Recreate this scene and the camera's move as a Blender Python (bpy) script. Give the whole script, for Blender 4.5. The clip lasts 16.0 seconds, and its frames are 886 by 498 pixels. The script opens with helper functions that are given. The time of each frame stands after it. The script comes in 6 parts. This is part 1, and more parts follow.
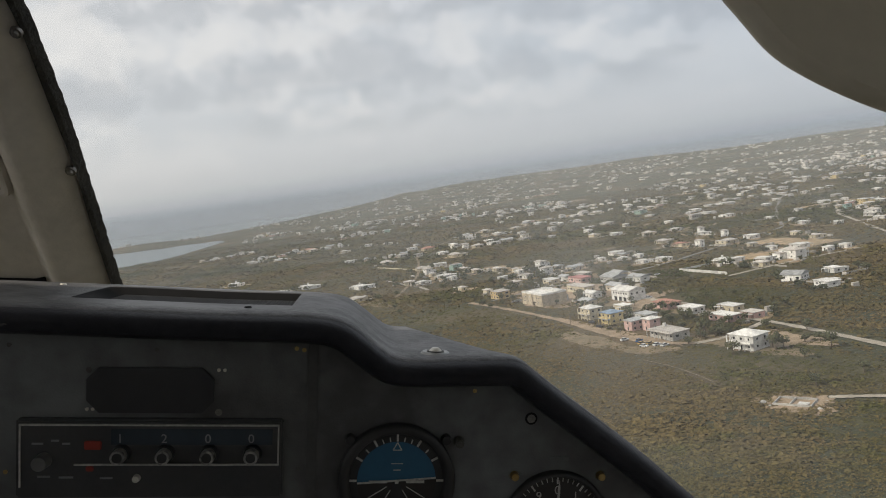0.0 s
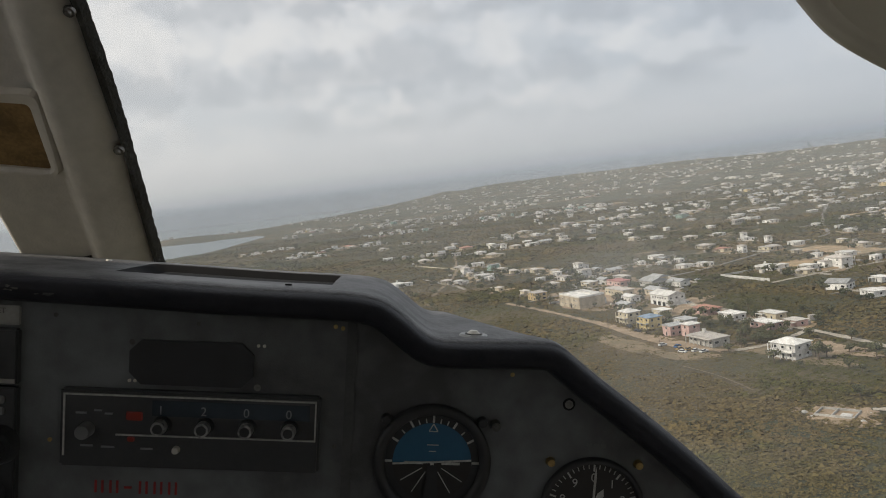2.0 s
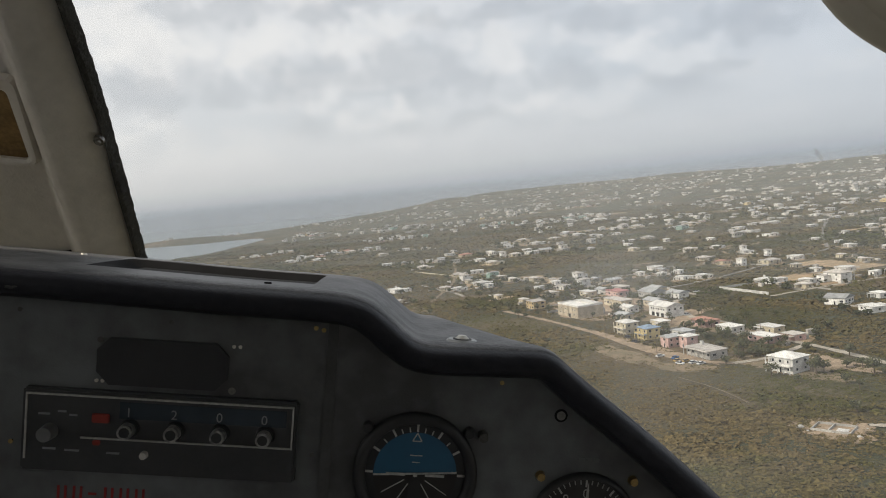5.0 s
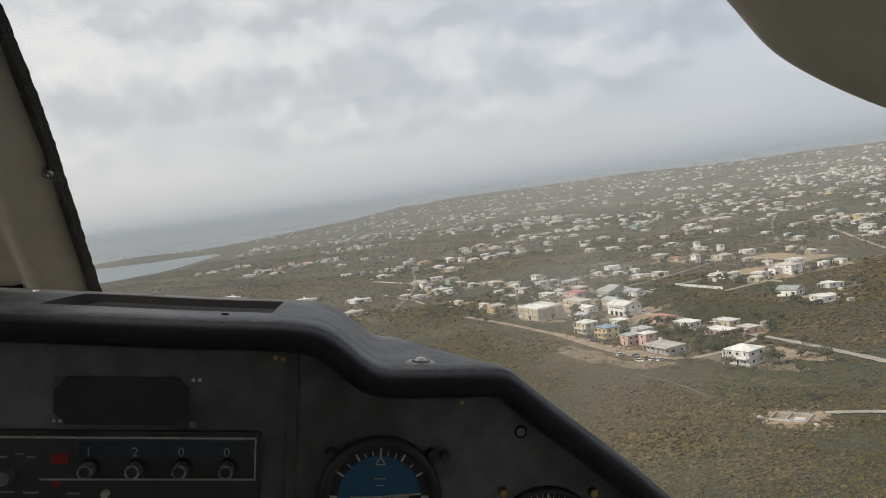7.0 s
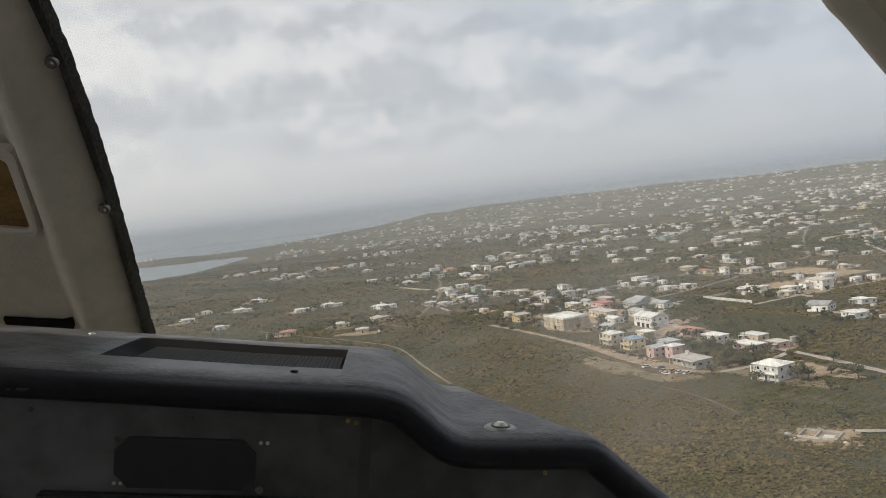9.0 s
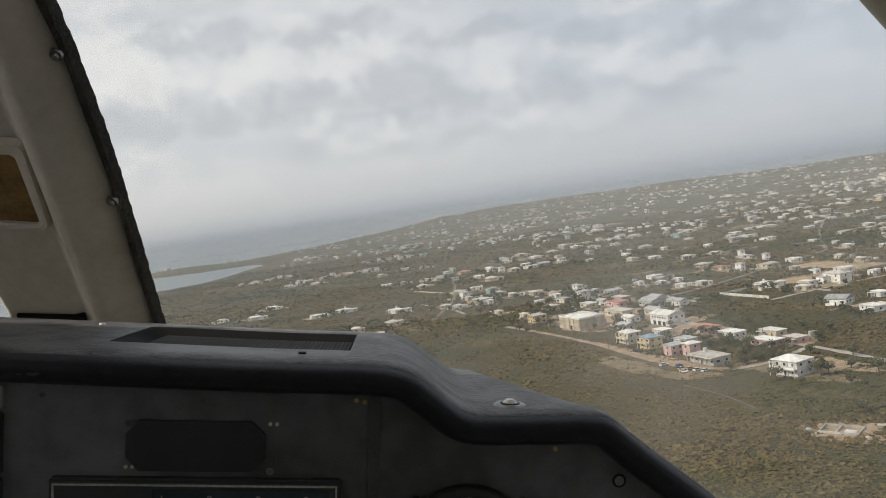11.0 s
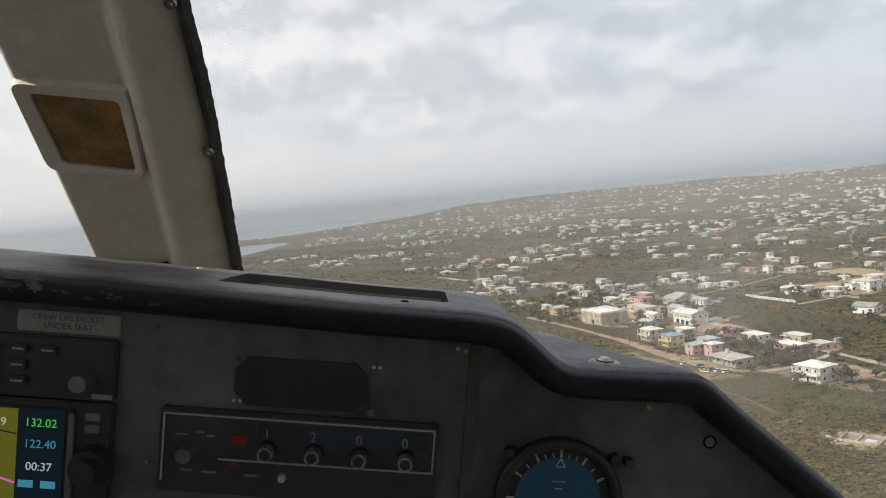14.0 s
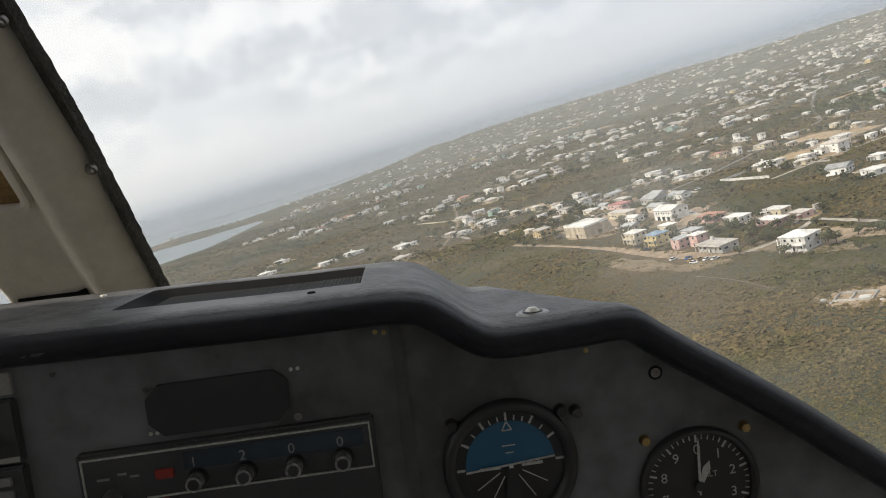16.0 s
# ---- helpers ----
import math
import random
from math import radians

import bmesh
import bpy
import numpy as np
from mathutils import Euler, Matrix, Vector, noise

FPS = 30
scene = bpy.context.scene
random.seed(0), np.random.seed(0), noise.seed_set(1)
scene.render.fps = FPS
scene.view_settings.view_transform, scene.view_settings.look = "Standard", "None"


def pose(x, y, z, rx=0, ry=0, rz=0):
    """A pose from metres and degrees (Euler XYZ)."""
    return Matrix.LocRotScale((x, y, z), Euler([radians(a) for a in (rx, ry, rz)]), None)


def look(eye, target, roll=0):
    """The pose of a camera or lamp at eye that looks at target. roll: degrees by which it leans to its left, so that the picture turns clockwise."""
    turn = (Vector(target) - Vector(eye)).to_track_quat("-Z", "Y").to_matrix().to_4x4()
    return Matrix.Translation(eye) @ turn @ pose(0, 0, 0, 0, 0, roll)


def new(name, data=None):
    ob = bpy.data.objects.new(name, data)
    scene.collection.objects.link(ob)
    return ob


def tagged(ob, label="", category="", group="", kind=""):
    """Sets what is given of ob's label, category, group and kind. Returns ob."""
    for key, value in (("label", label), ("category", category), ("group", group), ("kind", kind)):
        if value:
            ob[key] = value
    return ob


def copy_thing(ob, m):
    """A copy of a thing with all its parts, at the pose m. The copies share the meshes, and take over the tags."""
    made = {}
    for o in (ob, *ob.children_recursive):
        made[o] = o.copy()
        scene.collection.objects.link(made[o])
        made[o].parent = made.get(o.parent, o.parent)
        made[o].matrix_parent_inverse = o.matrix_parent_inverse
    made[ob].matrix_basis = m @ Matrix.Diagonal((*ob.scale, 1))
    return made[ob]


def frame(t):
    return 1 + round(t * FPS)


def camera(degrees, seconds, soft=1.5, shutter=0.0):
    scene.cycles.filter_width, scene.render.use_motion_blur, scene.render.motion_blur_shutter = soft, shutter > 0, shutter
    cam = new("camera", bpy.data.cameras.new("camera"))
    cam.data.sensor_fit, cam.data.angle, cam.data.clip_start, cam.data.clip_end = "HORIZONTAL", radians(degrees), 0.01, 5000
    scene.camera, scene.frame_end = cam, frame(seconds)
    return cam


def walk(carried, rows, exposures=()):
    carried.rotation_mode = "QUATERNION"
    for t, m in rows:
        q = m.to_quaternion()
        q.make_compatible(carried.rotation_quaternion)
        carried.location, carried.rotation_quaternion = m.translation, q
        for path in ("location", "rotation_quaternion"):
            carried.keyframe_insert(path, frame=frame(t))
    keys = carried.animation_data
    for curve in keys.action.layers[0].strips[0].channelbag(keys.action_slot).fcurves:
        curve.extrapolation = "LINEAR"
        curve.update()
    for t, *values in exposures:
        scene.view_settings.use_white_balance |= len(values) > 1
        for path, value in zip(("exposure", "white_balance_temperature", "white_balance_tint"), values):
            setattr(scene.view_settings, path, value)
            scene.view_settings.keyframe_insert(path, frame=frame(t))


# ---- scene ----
# ---------------------------------------------------------------- camera
cam = camera(57.3, 16.0, soft=1.0)
# seconds, place in metres, turn in degrees: the eye inside the cockpit, 90 m over the island
ROWS = [
    (0, 6.3430, -14.5767, 87.2047, 85.08, 7.62, -11.41),
    (0.5, 6.3422, -14.5759, 87.2005, 84.76, 7.94, -11.09),
    (1, 6.3444, -14.5756, 87.1972, 84.93, 7.92, -10.33),
    (1.5, 6.3418, -14.5749, 87.1955, 85.10, 7.40, -9.42),
    (2, 6.3400, -14.5753, 87.1926, 85.39, 6.56, -8.61),
    (2.5, 6.3407, -14.5707, 87.1910, 85.71, 5.95, -8.25),
    (3, 6.3458, -14.5683, 87.1901, 85.99, 5.30, -8.31),
    (3.5, 6.3488, -14.5666, 87.1868, 86.37, 4.98, -8.07),
    (6, 6.3540, -14.5399, 87.1851, 85.40, 6.66, -10.18),
    (6.5, 6.3606, -14.5538, 87.2025, 85.90, 7.72, -12.05),
    (7, 6.3530, -14.5563, 87.1961, 86.04, 7.41, -11.66),
    (7.5, 6.3543, -14.5575, 87.1950, 85.95, 7.09, -10.88),
    (8, 6.3526, -14.5571, 87.1934, 86.13, 7.14, -10.60),
    (8.5, 6.3223, -14.5444, 87.2154, 86.59, 6.76, -10.60),
    (9, 6.3281, -14.5138, 87.2289, 86.78, 6.38, -9.72),
    (11.5, 6.3336, -14.5161, 87.2110, 87.14, 8.19, -8.56),
    (12, 6.3374, -14.5185, 87.2133, 87.20, 8.18, -8.00),
    (12.5, 6.3334, -14.5172, 87.2100, 87.36, 7.84, -7.50),
    (13, 6.3261, -14.5176, 87.2053, 87.48, 7.82, -7.24),
    (13.5, 6.3070, -14.5152, 87.2021, 87.38, 7.29, -7.16),
    (14, 6.2781, -14.5204, 87.1990, 86.39, 5.10, -6.90),
    (14.5, 6.2879, -14.4945, 87.1934, 85.01, 8.66, -4.66),
    (15, 6.3522, -14.4866, 87.2122, 83.27, 13.23, -9.34),
    (15.5, 6.3632, -14.4868, 87.2193, 80.88, 16.73, -11.17),
    (16, 6.3319, -14.4914, 87.2032, 81.92, 16.45, -9.57),
]
walk(cam, [(t, pose(x, y, z, rx, ry, rz)) for t, x, y, z, rx, ry, rz in ROWS],
     exposures=[(0.0, 0.12), (3.5, 0.09), (6.0, 0.34), (6.5, 0.14), (7.0, 0.17), (9.0, 0.14), (12.5, 0.16), (14.5, 0.47), (16.0, 0.52)])
# the cockpit's own axes: x right, y ahead, z up, from the middle of the instrument panel's top
COCKPIT = pose(6.4508, -14.0329, 87.1522, -0.934, 9.588, -5.552)

# ---------------------------------------------------------------- world and sun
CLOUD = 1.7                       # which stretch of the cloud layer passes overhead
SUN_EL, SUN_AZ = 42.0, 262.0      # degrees; azimuth clockwise from +y
world = bpy.data.worlds.new("sky")
scene.world = world
world.use_nodes = True
wn, wl = world.node_tree.nodes, world.node_tree.links
wn.clear()


def wnode(kind, **sockets):
    n = wn.new(kind)
    for k, v in sockets.items():
        n.inputs[k.replace("_", " ")].default_value = v
    return n


w_out = wnode("ShaderNodeOutputWorld")
w_bg = wnode("ShaderNodeBackground", Strength=1.0)
w_sky = wnode("ShaderNodeTexSky")
w_sky.sky_type, w_sky.sun_disc = "NISHITA", False
w_sky.sun_elevation, w_sky.sun_rotation = radians(SUN_EL), radians(SUN_AZ)
w_sky.dust_density, w_sky.air_density = 3.0, 1.0
w_skys = wnode("ShaderNodeVectorMath"); w_skys.operation = "SCALE"
w_skys.inputs["Scale"].default_value = 0.09
wl.new(w_sky.outputs[0], w_skys.inputs[0])
w_co = wnode("ShaderNodeTexCoord")
w_sep = wnode("ShaderNodeSeparateXYZ")
wl.new(w_co.outputs["Generated"], w_sep.inputs[0])
# clouds as a flat layer seen in perspective: direction divided by its height
def wmath(op, a, b=None, c=None, clamp=False):
    n = wn.new("ShaderNodeMath")
    n.operation, n.use_clamp = op, clamp
    for i, v in enumerate((a, b, c)):
        if v is None:
            continue
        if isinstance(v, (int, float)):
            n.inputs[i].default_value = v
        else:
            wl.new(v, n.inputs[i])
    return n.outputs[0]


def wrange(v, a, b, to0=0.0, to1=1.0, smooth=True):
    n = wn.new("ShaderNodeMapRange")
    n.interpolation_type = "SMOOTHSTEP" if smooth else "LINEAR"
    for k, q in (("From Min", a), ("From Max", b), ("To Min", to0), ("To Max", to1)):
        n.inputs[k].default_value = q
    wl.new(v, n.inputs[0])
    return n.outputs[0]


def layer(lift, scale, offset, detail=8.0, rough=0.5, distort=0.15):
    """Noise on the cloud layer, looked at a little higher by lift."""
    h = wmath("ADD", wmath("MAXIMUM", w_sep.outputs["Z"], 0.0), 0.46 + lift)
    v = wn.new("ShaderNodeCombineXYZ")
    wl.new(wmath("DIVIDE", w_sep.outputs["X"], h), v.inputs[0])
    wl.new(wmath("DIVIDE", w_sep.outputs["Y"], h), v.inputs[1])
    v.inputs[2].default_value = offset
    n = wnode("ShaderNodeTexNoise", Scale=scale, Detail=detail, Roughness=rough, Distortion=distort)
    wl.new(v.outputs[0], n.inputs["Vector"])
    return n.outputs[0]


c_low, c_high = layer(0.0, 5.6, CLOUD, 7.0, 0.50, 0.0), layer(0.03, 5.6, CLOUD, 7.0, 0.50, 0.0)
c_fine = layer(0.0, 16.0, CLOUD + 3.0, 6.0, 0.52, 0.0)
c_wide = layer(0.0, 1.9, CLOUD + 7.0, 3.0)
c_puff = wmath("MULTIPLY_ADD", c_fine, 0.22, c_low)
c_body = wrange(c_puff, 0.47, 0.73, 0.0, 0.6)
# tops that catch the light where the cloud thins above them, grey bases below
c_relief = wrange(wmath("ADD", wmath("MULTIPLY", wmath("SUBTRACT", c_low, c_high), 1.6), wmath("MULTIPLY_ADD", c_fine, 0.55, wmath("MULTIPLY", c_wide, -0.50))), -0.20, 0.22, smooth=False)
w_cl = wn.new("ShaderNodeValToRGB")
els = w_cl.color_ramp.elements
els[0].position, els[0].color = 0.0, (0.41, 0.43, 0.46, 1)
els[1].position, els[1].color = 1.0, (0.76, 0.75, 0.735, 1)
mid = els.new(0.45); mid.color = (0.56, 0.575, 0.595, 1)
wl.new(c_relief, w_cl.inputs[0])
w_gap = wn.new("ShaderNodeMixRGB")
w_gap.inputs[1].default_value, w_gap.inputs[2].default_value = (0.565, 0.59, 0.615, 1), (0.67, 0.68, 0.69, 1)
wl.new(wrange(c_wide, 0.38, 0.62), w_gap.inputs[0])
w_ramp = wn.new("ShaderNodeMixRGB")
wl.new(c_body, w_ramp.inputs[0]); wl.new(w_gap.outputs[0], w_ramp.inputs[1]); wl.new(w_cl.outputs[0], w_ramp.inputs[2])
# banks of cumulus: azimuth and height of the middle, half width and half height; dark undersides, then lit tops
BASES = [(-0.124, 0.138, 0.148, 0.023), (0.007, 0.142, 0.096, 0.030), (0.113, 0.150, 0.061, 0.045), (0.177, 0.133, 0.048, 0.037), (0.300, 0.121, 0.057, 0.028), (0.094, 0.079, 0.052, 0.016),
         (0.191, 0.079, 0.078, 0.014), (0.348, 0.066, 0.070, 0.010), (0.058, 0.226, 0.078, 0.021), (0.206, 0.201, 0.104, 0.017), (-0.093, 0.230, 0.104, 0.017), (0.354, 0.179, 0.061, 0.019),
         (0.465, 0.105, 0.070, 0.014), (0.514, 0.154, 0.087, 0.021), (-0.185, 0.141, 0.065, 0.037), (-0.003, 0.082, 0.030, 0.014), (-0.079, 0.220, 0.061, 0.019)]
TOPS = [(-0.041, 0.186, 0.083, 0.037), (0.039, 0.180, 0.052, 0.035), (-0.170, 0.185, 0.048, 0.044), (0.039, 0.107, 0.044, 0.021), (0.104, 0.100, 0.039, 0.016), (0.236, 0.159, 0.061, 0.023),
         (0.110, 0.202, 0.052, 0.017), (0.263, 0.099, 0.052, 0.012), (0.390, 0.142, 0.052, 0.016), (-0.001, 0.236, 0.035, 0.017), (-0.218, 0.215, 0.061, 0.052), (-0.081, 0.174, 0.044, 0.022)]
b_warp = wnode("ShaderNodeTexNoise", Scale=17.0, Detail=8.0, Roughness=0.62)
wl.new(w_co.outputs["Generated"], b_warp.inputs["Vector"])
b_pos = wn.new("ShaderNodeCombineXYZ")
wl.new(wmath("ARCTAN2", w_sep.outputs["X"], w_sep.outputs["Y"]), b_pos.inputs[0]); wl.new(w_sep.outputs["Z"], b_pos.inputs[1])
b_at = wn.new("ShaderNodeVectorMath"); b_at.operation = "MULTIPLY_ADD"
b_at.inputs[1].default_value = (0.13, 0.085, 0.0)
wl.new(b_warp.outputs["Color"], b_at.inputs[0]); wl.new(b_pos.outputs[0], b_at.inputs[2])


def banks(rows_):
    total = None
    for az_, z_, w_, h_ in rows_:
        m = wn.new("ShaderNodeVectorMath"); m.operation = "MULTIPLY_ADD"
        m.inputs[1].default_value = (1 / w_, 1 / h_, 0.0)
        m.inputs[2].default_value = (-(az_ + 0.065) / w_, -(z_ + 0.0425) / h_, 0.0)
        wl.new(b_at.outputs[0], m.inputs[0])
        r = wn.new("ShaderNodeVectorMath"); r.operation = "LENGTH"
        wl.new(m.outputs[0], r.inputs[0])
        one = wrange(r.outputs["Value"], 0.15, 1.35, 1.0, 0.0)
        total = one if total is None else wmath("MAXIMUM", total, one)
    return total


b_lump = wnode("ShaderNodeTexNoise", Scale=24.0, Detail=6.0, Roughness=0.53)
wl.new(w_co.outputs["Generated"], b_lump.inputs["Vector"])
c_lump = wmath("MULTIPLY_ADD", b_lump.outputs[0], 2.0, -1.0)
b_dark = wmath("MULTIPLY", wrange(wmath("ADD", banks(BASES), c_lump), 0.0, 1.10), 0.58)
b_lite = wmath("MULTIPLY", wrange(wmath("ADD", banks(TOPS), c_lump), 0.15, 1.10), 0.80)
w_bank = wn.new("ShaderNodeMixRGB")
w_bank.inputs[2].default_value = (0.76, 0.75, 0.735, 1)
wl.new(b_lite, w_bank.inputs[0]); wl.new(w_ramp.outputs[0], w_bank.inputs[1])
w_under = wn.new("ShaderNodeMixRGB")
w_under.inputs[2].default_value = (0.42, 0.44, 0.47, 1)
wl.new(b_dark, w_under.inputs[0]); wl.new(w_bank.outputs[0], w_under.inputs[1])
# haze towards the horizon
w_hz = wnode("ShaderNodeMapRange")
w_hz.interpolation_type = "SMOOTHERSTEP"
for k, v in (("From Min", 0.0), ("From Max", 0.165), ("To Min", 1.0), ("To Max", 0.0)):
    w_hz.inputs[k].default_value = v
wl.new(w_sep.outputs["Z"], w_hz.inputs[0])
w_hr = wnode("ShaderNodeValToRGB")
els = w_hr.color_ramp.elements
els[0].position, els[0].color = 0.0, (0.27, 0.295, 0.32, 1)
els[1].position, els[1].color = 1.0, (0.60, 0.605, 0.61, 1)
m1 = els.new(0.5); m1.color = (0.335, 0.37, 0.405, 1)
m3 = els.new(0.58); m3.color = (0.44, 0.465, 0.49, 1)
m2 = els.new(0.72); m2.color = (0.54, 0.55, 0.56, 1)
w_hp = wnode("ShaderNodeMapRange")
for k, v in (("From Min", -0.06), ("From Max", 0.06), ("To Min", 0.0), ("To Max", 1.0)):
    w_hp.inputs[k].default_value = v
wl.new(w_sep.outputs["Z"], w_hp.inputs[0]); wl.new(w_hp.outputs[0], w_hr.inputs[0])
w_m2 = wnode("ShaderNodeMixRGB")
wl.new(w_hz.outputs[0], w_m2.inputs[0]); wl.new(w_under.outputs[0], w_m2.inputs[1]); wl.new(w_hr.outputs[0], w_m2.inputs[2])
w_m3 = wnode("ShaderNodeMixRGB", Fac=0.88)
wl.new(w_skys.outputs[0], w_m3.inputs[1]); wl.new(w_m2.outputs[0], w_m3.inputs[2])
w_dot = wnode("ShaderNodeVectorMath"); w_dot.operation = "DOT_PRODUCT"
w_dot.inputs[1].default_value = (math.sin(radians(SUN_AZ)), math.cos(radians(SUN_AZ)), 0.25)
wl.new(w_co.outputs["Generated"], w_dot.inputs[0])
w_sr = wnode("ShaderNodeMapRange")
for k, v in (("From Min", -0.75), ("From Max", 0.55), ("To Min", 0.0), ("To Max", 1.0)):
    w_sr.inputs[k].default_value = v
wl.new(w_dot.outputs["Value"], w_sr.inputs[0])
w_tint = wnode("ShaderNodeMixRGB", Color1=(0.885, 0.925, 0.99, 1), Color2=(1.17, 1.13, 1.08, 1))
wl.new(w_sr.outputs[0], w_tint.inputs[0])
w_mul = wnode("ShaderNodeMixRGB", Fac=1.0); w_mul.blend_type = "MULTIPLY"
wl.new(w_m3.outputs[0], w_mul.inputs[1]); wl.new(w_tint.outputs[0], w_mul.inputs[2])
wl.new(w_mul.outputs[0], w_bg.inputs[0]); wl.new(w_bg.outputs[0], w_out.inputs[0])

sun = new("sun", bpy.data.lights.new("sun", "SUN"))
sun.data.energy, sun.data.angle, sun.data.color = 3.2, radians(1.0), (1.0, 0.915, 0.78)
sa, se = radians(SUN_AZ), radians(SUN_EL)
sun.matrix_world = look((0, 0, 0), (-math.sin(sa) * math.cos(se), -math.cos(sa) * math.cos(se), -math.sin(se)))


# ---------------------------------------------------------------- materials
def mat(name, color, rough=0.6, metal=0.0, second=None, scale=8.0, amount=0.5, detail=5.0, bump=0.0, bump_scale=60.0,
        island=0.0, objrand=0.0, coords="Object", spec=0.5, third=None, third_scale=1.0, third_amount=1.0):
    """A surface with a second colour in noise patches, fine relief, and variation by island or object."""
    m = bpy.data.materials.new(name)
    m.use_nodes = True
    nt = m.node_tree
    b = nt.nodes["Principled BSDF"]
    b.inputs["Roughness"].default_value, b.inputs["Metallic"].default_value = rough, metal
    b.inputs["Specular IOR Level"].default_value = spec
    co = nt.nodes.new("ShaderNodeTexCoord")
    noise_n = nt.nodes.new("ShaderNodeTexNoise")
    noise_n.inputs["Scale"].default_value, noise_n.inputs["Detail"].default_value = scale, detail
    nt.links.new(co.outputs[coords], noise_n.inputs["Vector"])
    fine = nt.nodes.new("ShaderNodeTexNoise")
    fine.inputs["Scale"].default_value, fine.inputs["Detail"].default_value = scale * 9, 3
    nt.links.new(co.outputs[coords], fine.inputs["Vector"])
    addn = nt.nodes.new("ShaderNodeMath"); addn.operation = "MULTIPLY_ADD"; addn.inputs[1].default_value = 0.45
    nt.links.new(fine.outputs[0], addn.inputs[0]); nt.links.new(noise_n.outputs[0], addn.inputs[2])
    ramp = nt.nodes.new("ShaderNodeMapRange")
    for k, v in (("From Min", 0.55), ("From Max", 0.9), ("To Min", 0.0), ("To Max", amount * 2)):
        ramp.inputs[k].default_value = v
    nt.links.new(addn.outputs[0], ramp.inputs[0])
    mix = nt.nodes.new("ShaderNodeMixRGB")
    second = second or tuple(c * 0.6 for c in color)
    mix.inputs[1].default_value, mix.inputs[2].default_value = (*color, 1), (*second, 1)
    nt.links.new(ramp.outputs[0], mix.inputs[0])
    out = mix.outputs[0]
    if third:
        n3 = nt.nodes.new("ShaderNodeTexNoise")
        n3.inputs["Scale"].default_value, n3.inputs["Detail"].default_value = third_scale, 8
        nt.links.new(co.outputs[coords], n3.inputs["Vector"])
        r3 = nt.nodes.new("ShaderNodeMapRange")
        for k, v in (("From Min", 0.48), ("From Max", 0.66), ("To Min", 0.0), ("To Max", third_amount)):
            r3.inputs[k].default_value = v
        nt.links.new(n3.outputs[0], r3.inputs[0])
        mix3 = nt.nodes.new("ShaderNodeMixRGB")
        mix3.inputs[2].default_value = (*third, 1)
        nt.links.new(r3.outputs[0], mix3.inputs[0]); nt.links.new(out, mix3.inputs[1])
        out = mix3.outputs[0]
    if island or objrand:
        src = nt.nodes.new("ShaderNodeNewGeometry").outputs["Random Per Island"] if island else nt.nodes.new("ShaderNodeObjectInfo").outputs["Random"]
        mr = nt.nodes.new("ShaderNodeMapRange")
        spread = island or objrand
        mr.inputs["To Min"].default_value, mr.inputs["To Max"].default_value = 1 - spread, 1 + spread
        nt.links.new(src, mr.inputs[0])
        hsv = nt.nodes.new("ShaderNodeHueSaturation")
        nt.links.new(mr.outputs[0], hsv.inputs["Value"]); nt.links.new(out, hsv.inputs["Color"])
        out = hsv.outputs[0]
    nt.links.new(out, b.inputs["Base Color"])
    if bump:
        bn = nt.nodes.new("ShaderNodeTexNoise")
        bn.inputs["Scale"].default_value, bn.inputs["Detail"].default_value = bump_scale, 4
        nt.links.new(co.outputs[coords], bn.inputs["Vector"])
        bp = nt.nodes.new("ShaderNodeBump")
        bp.inputs["Strength"].default_value, bp.inputs["Distance"].default_value = bump, 1.0 / bump_scale
        nt.links.new(bn.outputs[0], bp.inputs["Height"]); nt.links.new(bp.outputs[0], b.inputs["Normal"])
    return m


def glow(name, color, strength):
    m = bpy.data.materials.new(name)
    m.use_nodes = True
    b = m.node_tree.nodes["Principled BSDF"]
    b.inputs["Base Color"].default_value = (*[c * 0.2 for c in color], 1)
    b.inputs["Emission Color"].default_value, b.inputs["Emission Strength"].default_value = (*color, 1), strength
    b.inputs["Roughness"].default_value = 0.3
    return m


M_VINYL = mat("black_vinyl", (0.018, 0.019, 0.024), 0.42, second=(0.032, 0.032, 0.038), scale=14, amount=0.5, bump=0.15, bump_scale=420, spec=0.2)
M_DECK = mat("scuffed_deck", (0.040, 0.039, 0.041), 0.5, second=(0.115, 0.113, 0.115), scale=16, amount=0.8, third=(0.020, 0.020, 0.023), third_scale=30, third_amount=0.85, bump=0.3, bump_scale=260)
M_WORN = mat("worn_vinyl", (0.16, 0.155, 0.14), 0.7, second=(0.06, 0.06, 0.06), scale=120, amount=0.7)
M_SLOT = mat("slot_black", (0.014, 0.014, 0.015), 0.9, spec=0.2)
M_MAT = mat("ribbed_rubber", (0.019, 0.019, 0.019), 0.9, second=(0.032, 0.031, 0.030), scale=18, amount=0.4)
mt_ = M_MAT.node_tree
m_co, m_w, m_b = mt_.nodes.new("ShaderNodeTexCoord"), mt_.nodes.new("ShaderNodeTexWave"), mt_.nodes.new("ShaderNodeBump")
m_w.inputs["Scale"].default_value, m_w.inputs["Distortion"].default_value = 110.0, 0.6
m_b.inputs["Strength"].default_value, m_b.inputs["Distance"].default_value = 0.7, 0.001
mt_.links.new(m_co.outputs["Object"], m_w.inputs["Vector"]); mt_.links.new(m_w.outputs["Fac"], m_b.inputs["Height"])
mt_.links.new(m_b.outputs[0], mt_.nodes["Principled BSDF"].inputs["Normal"])
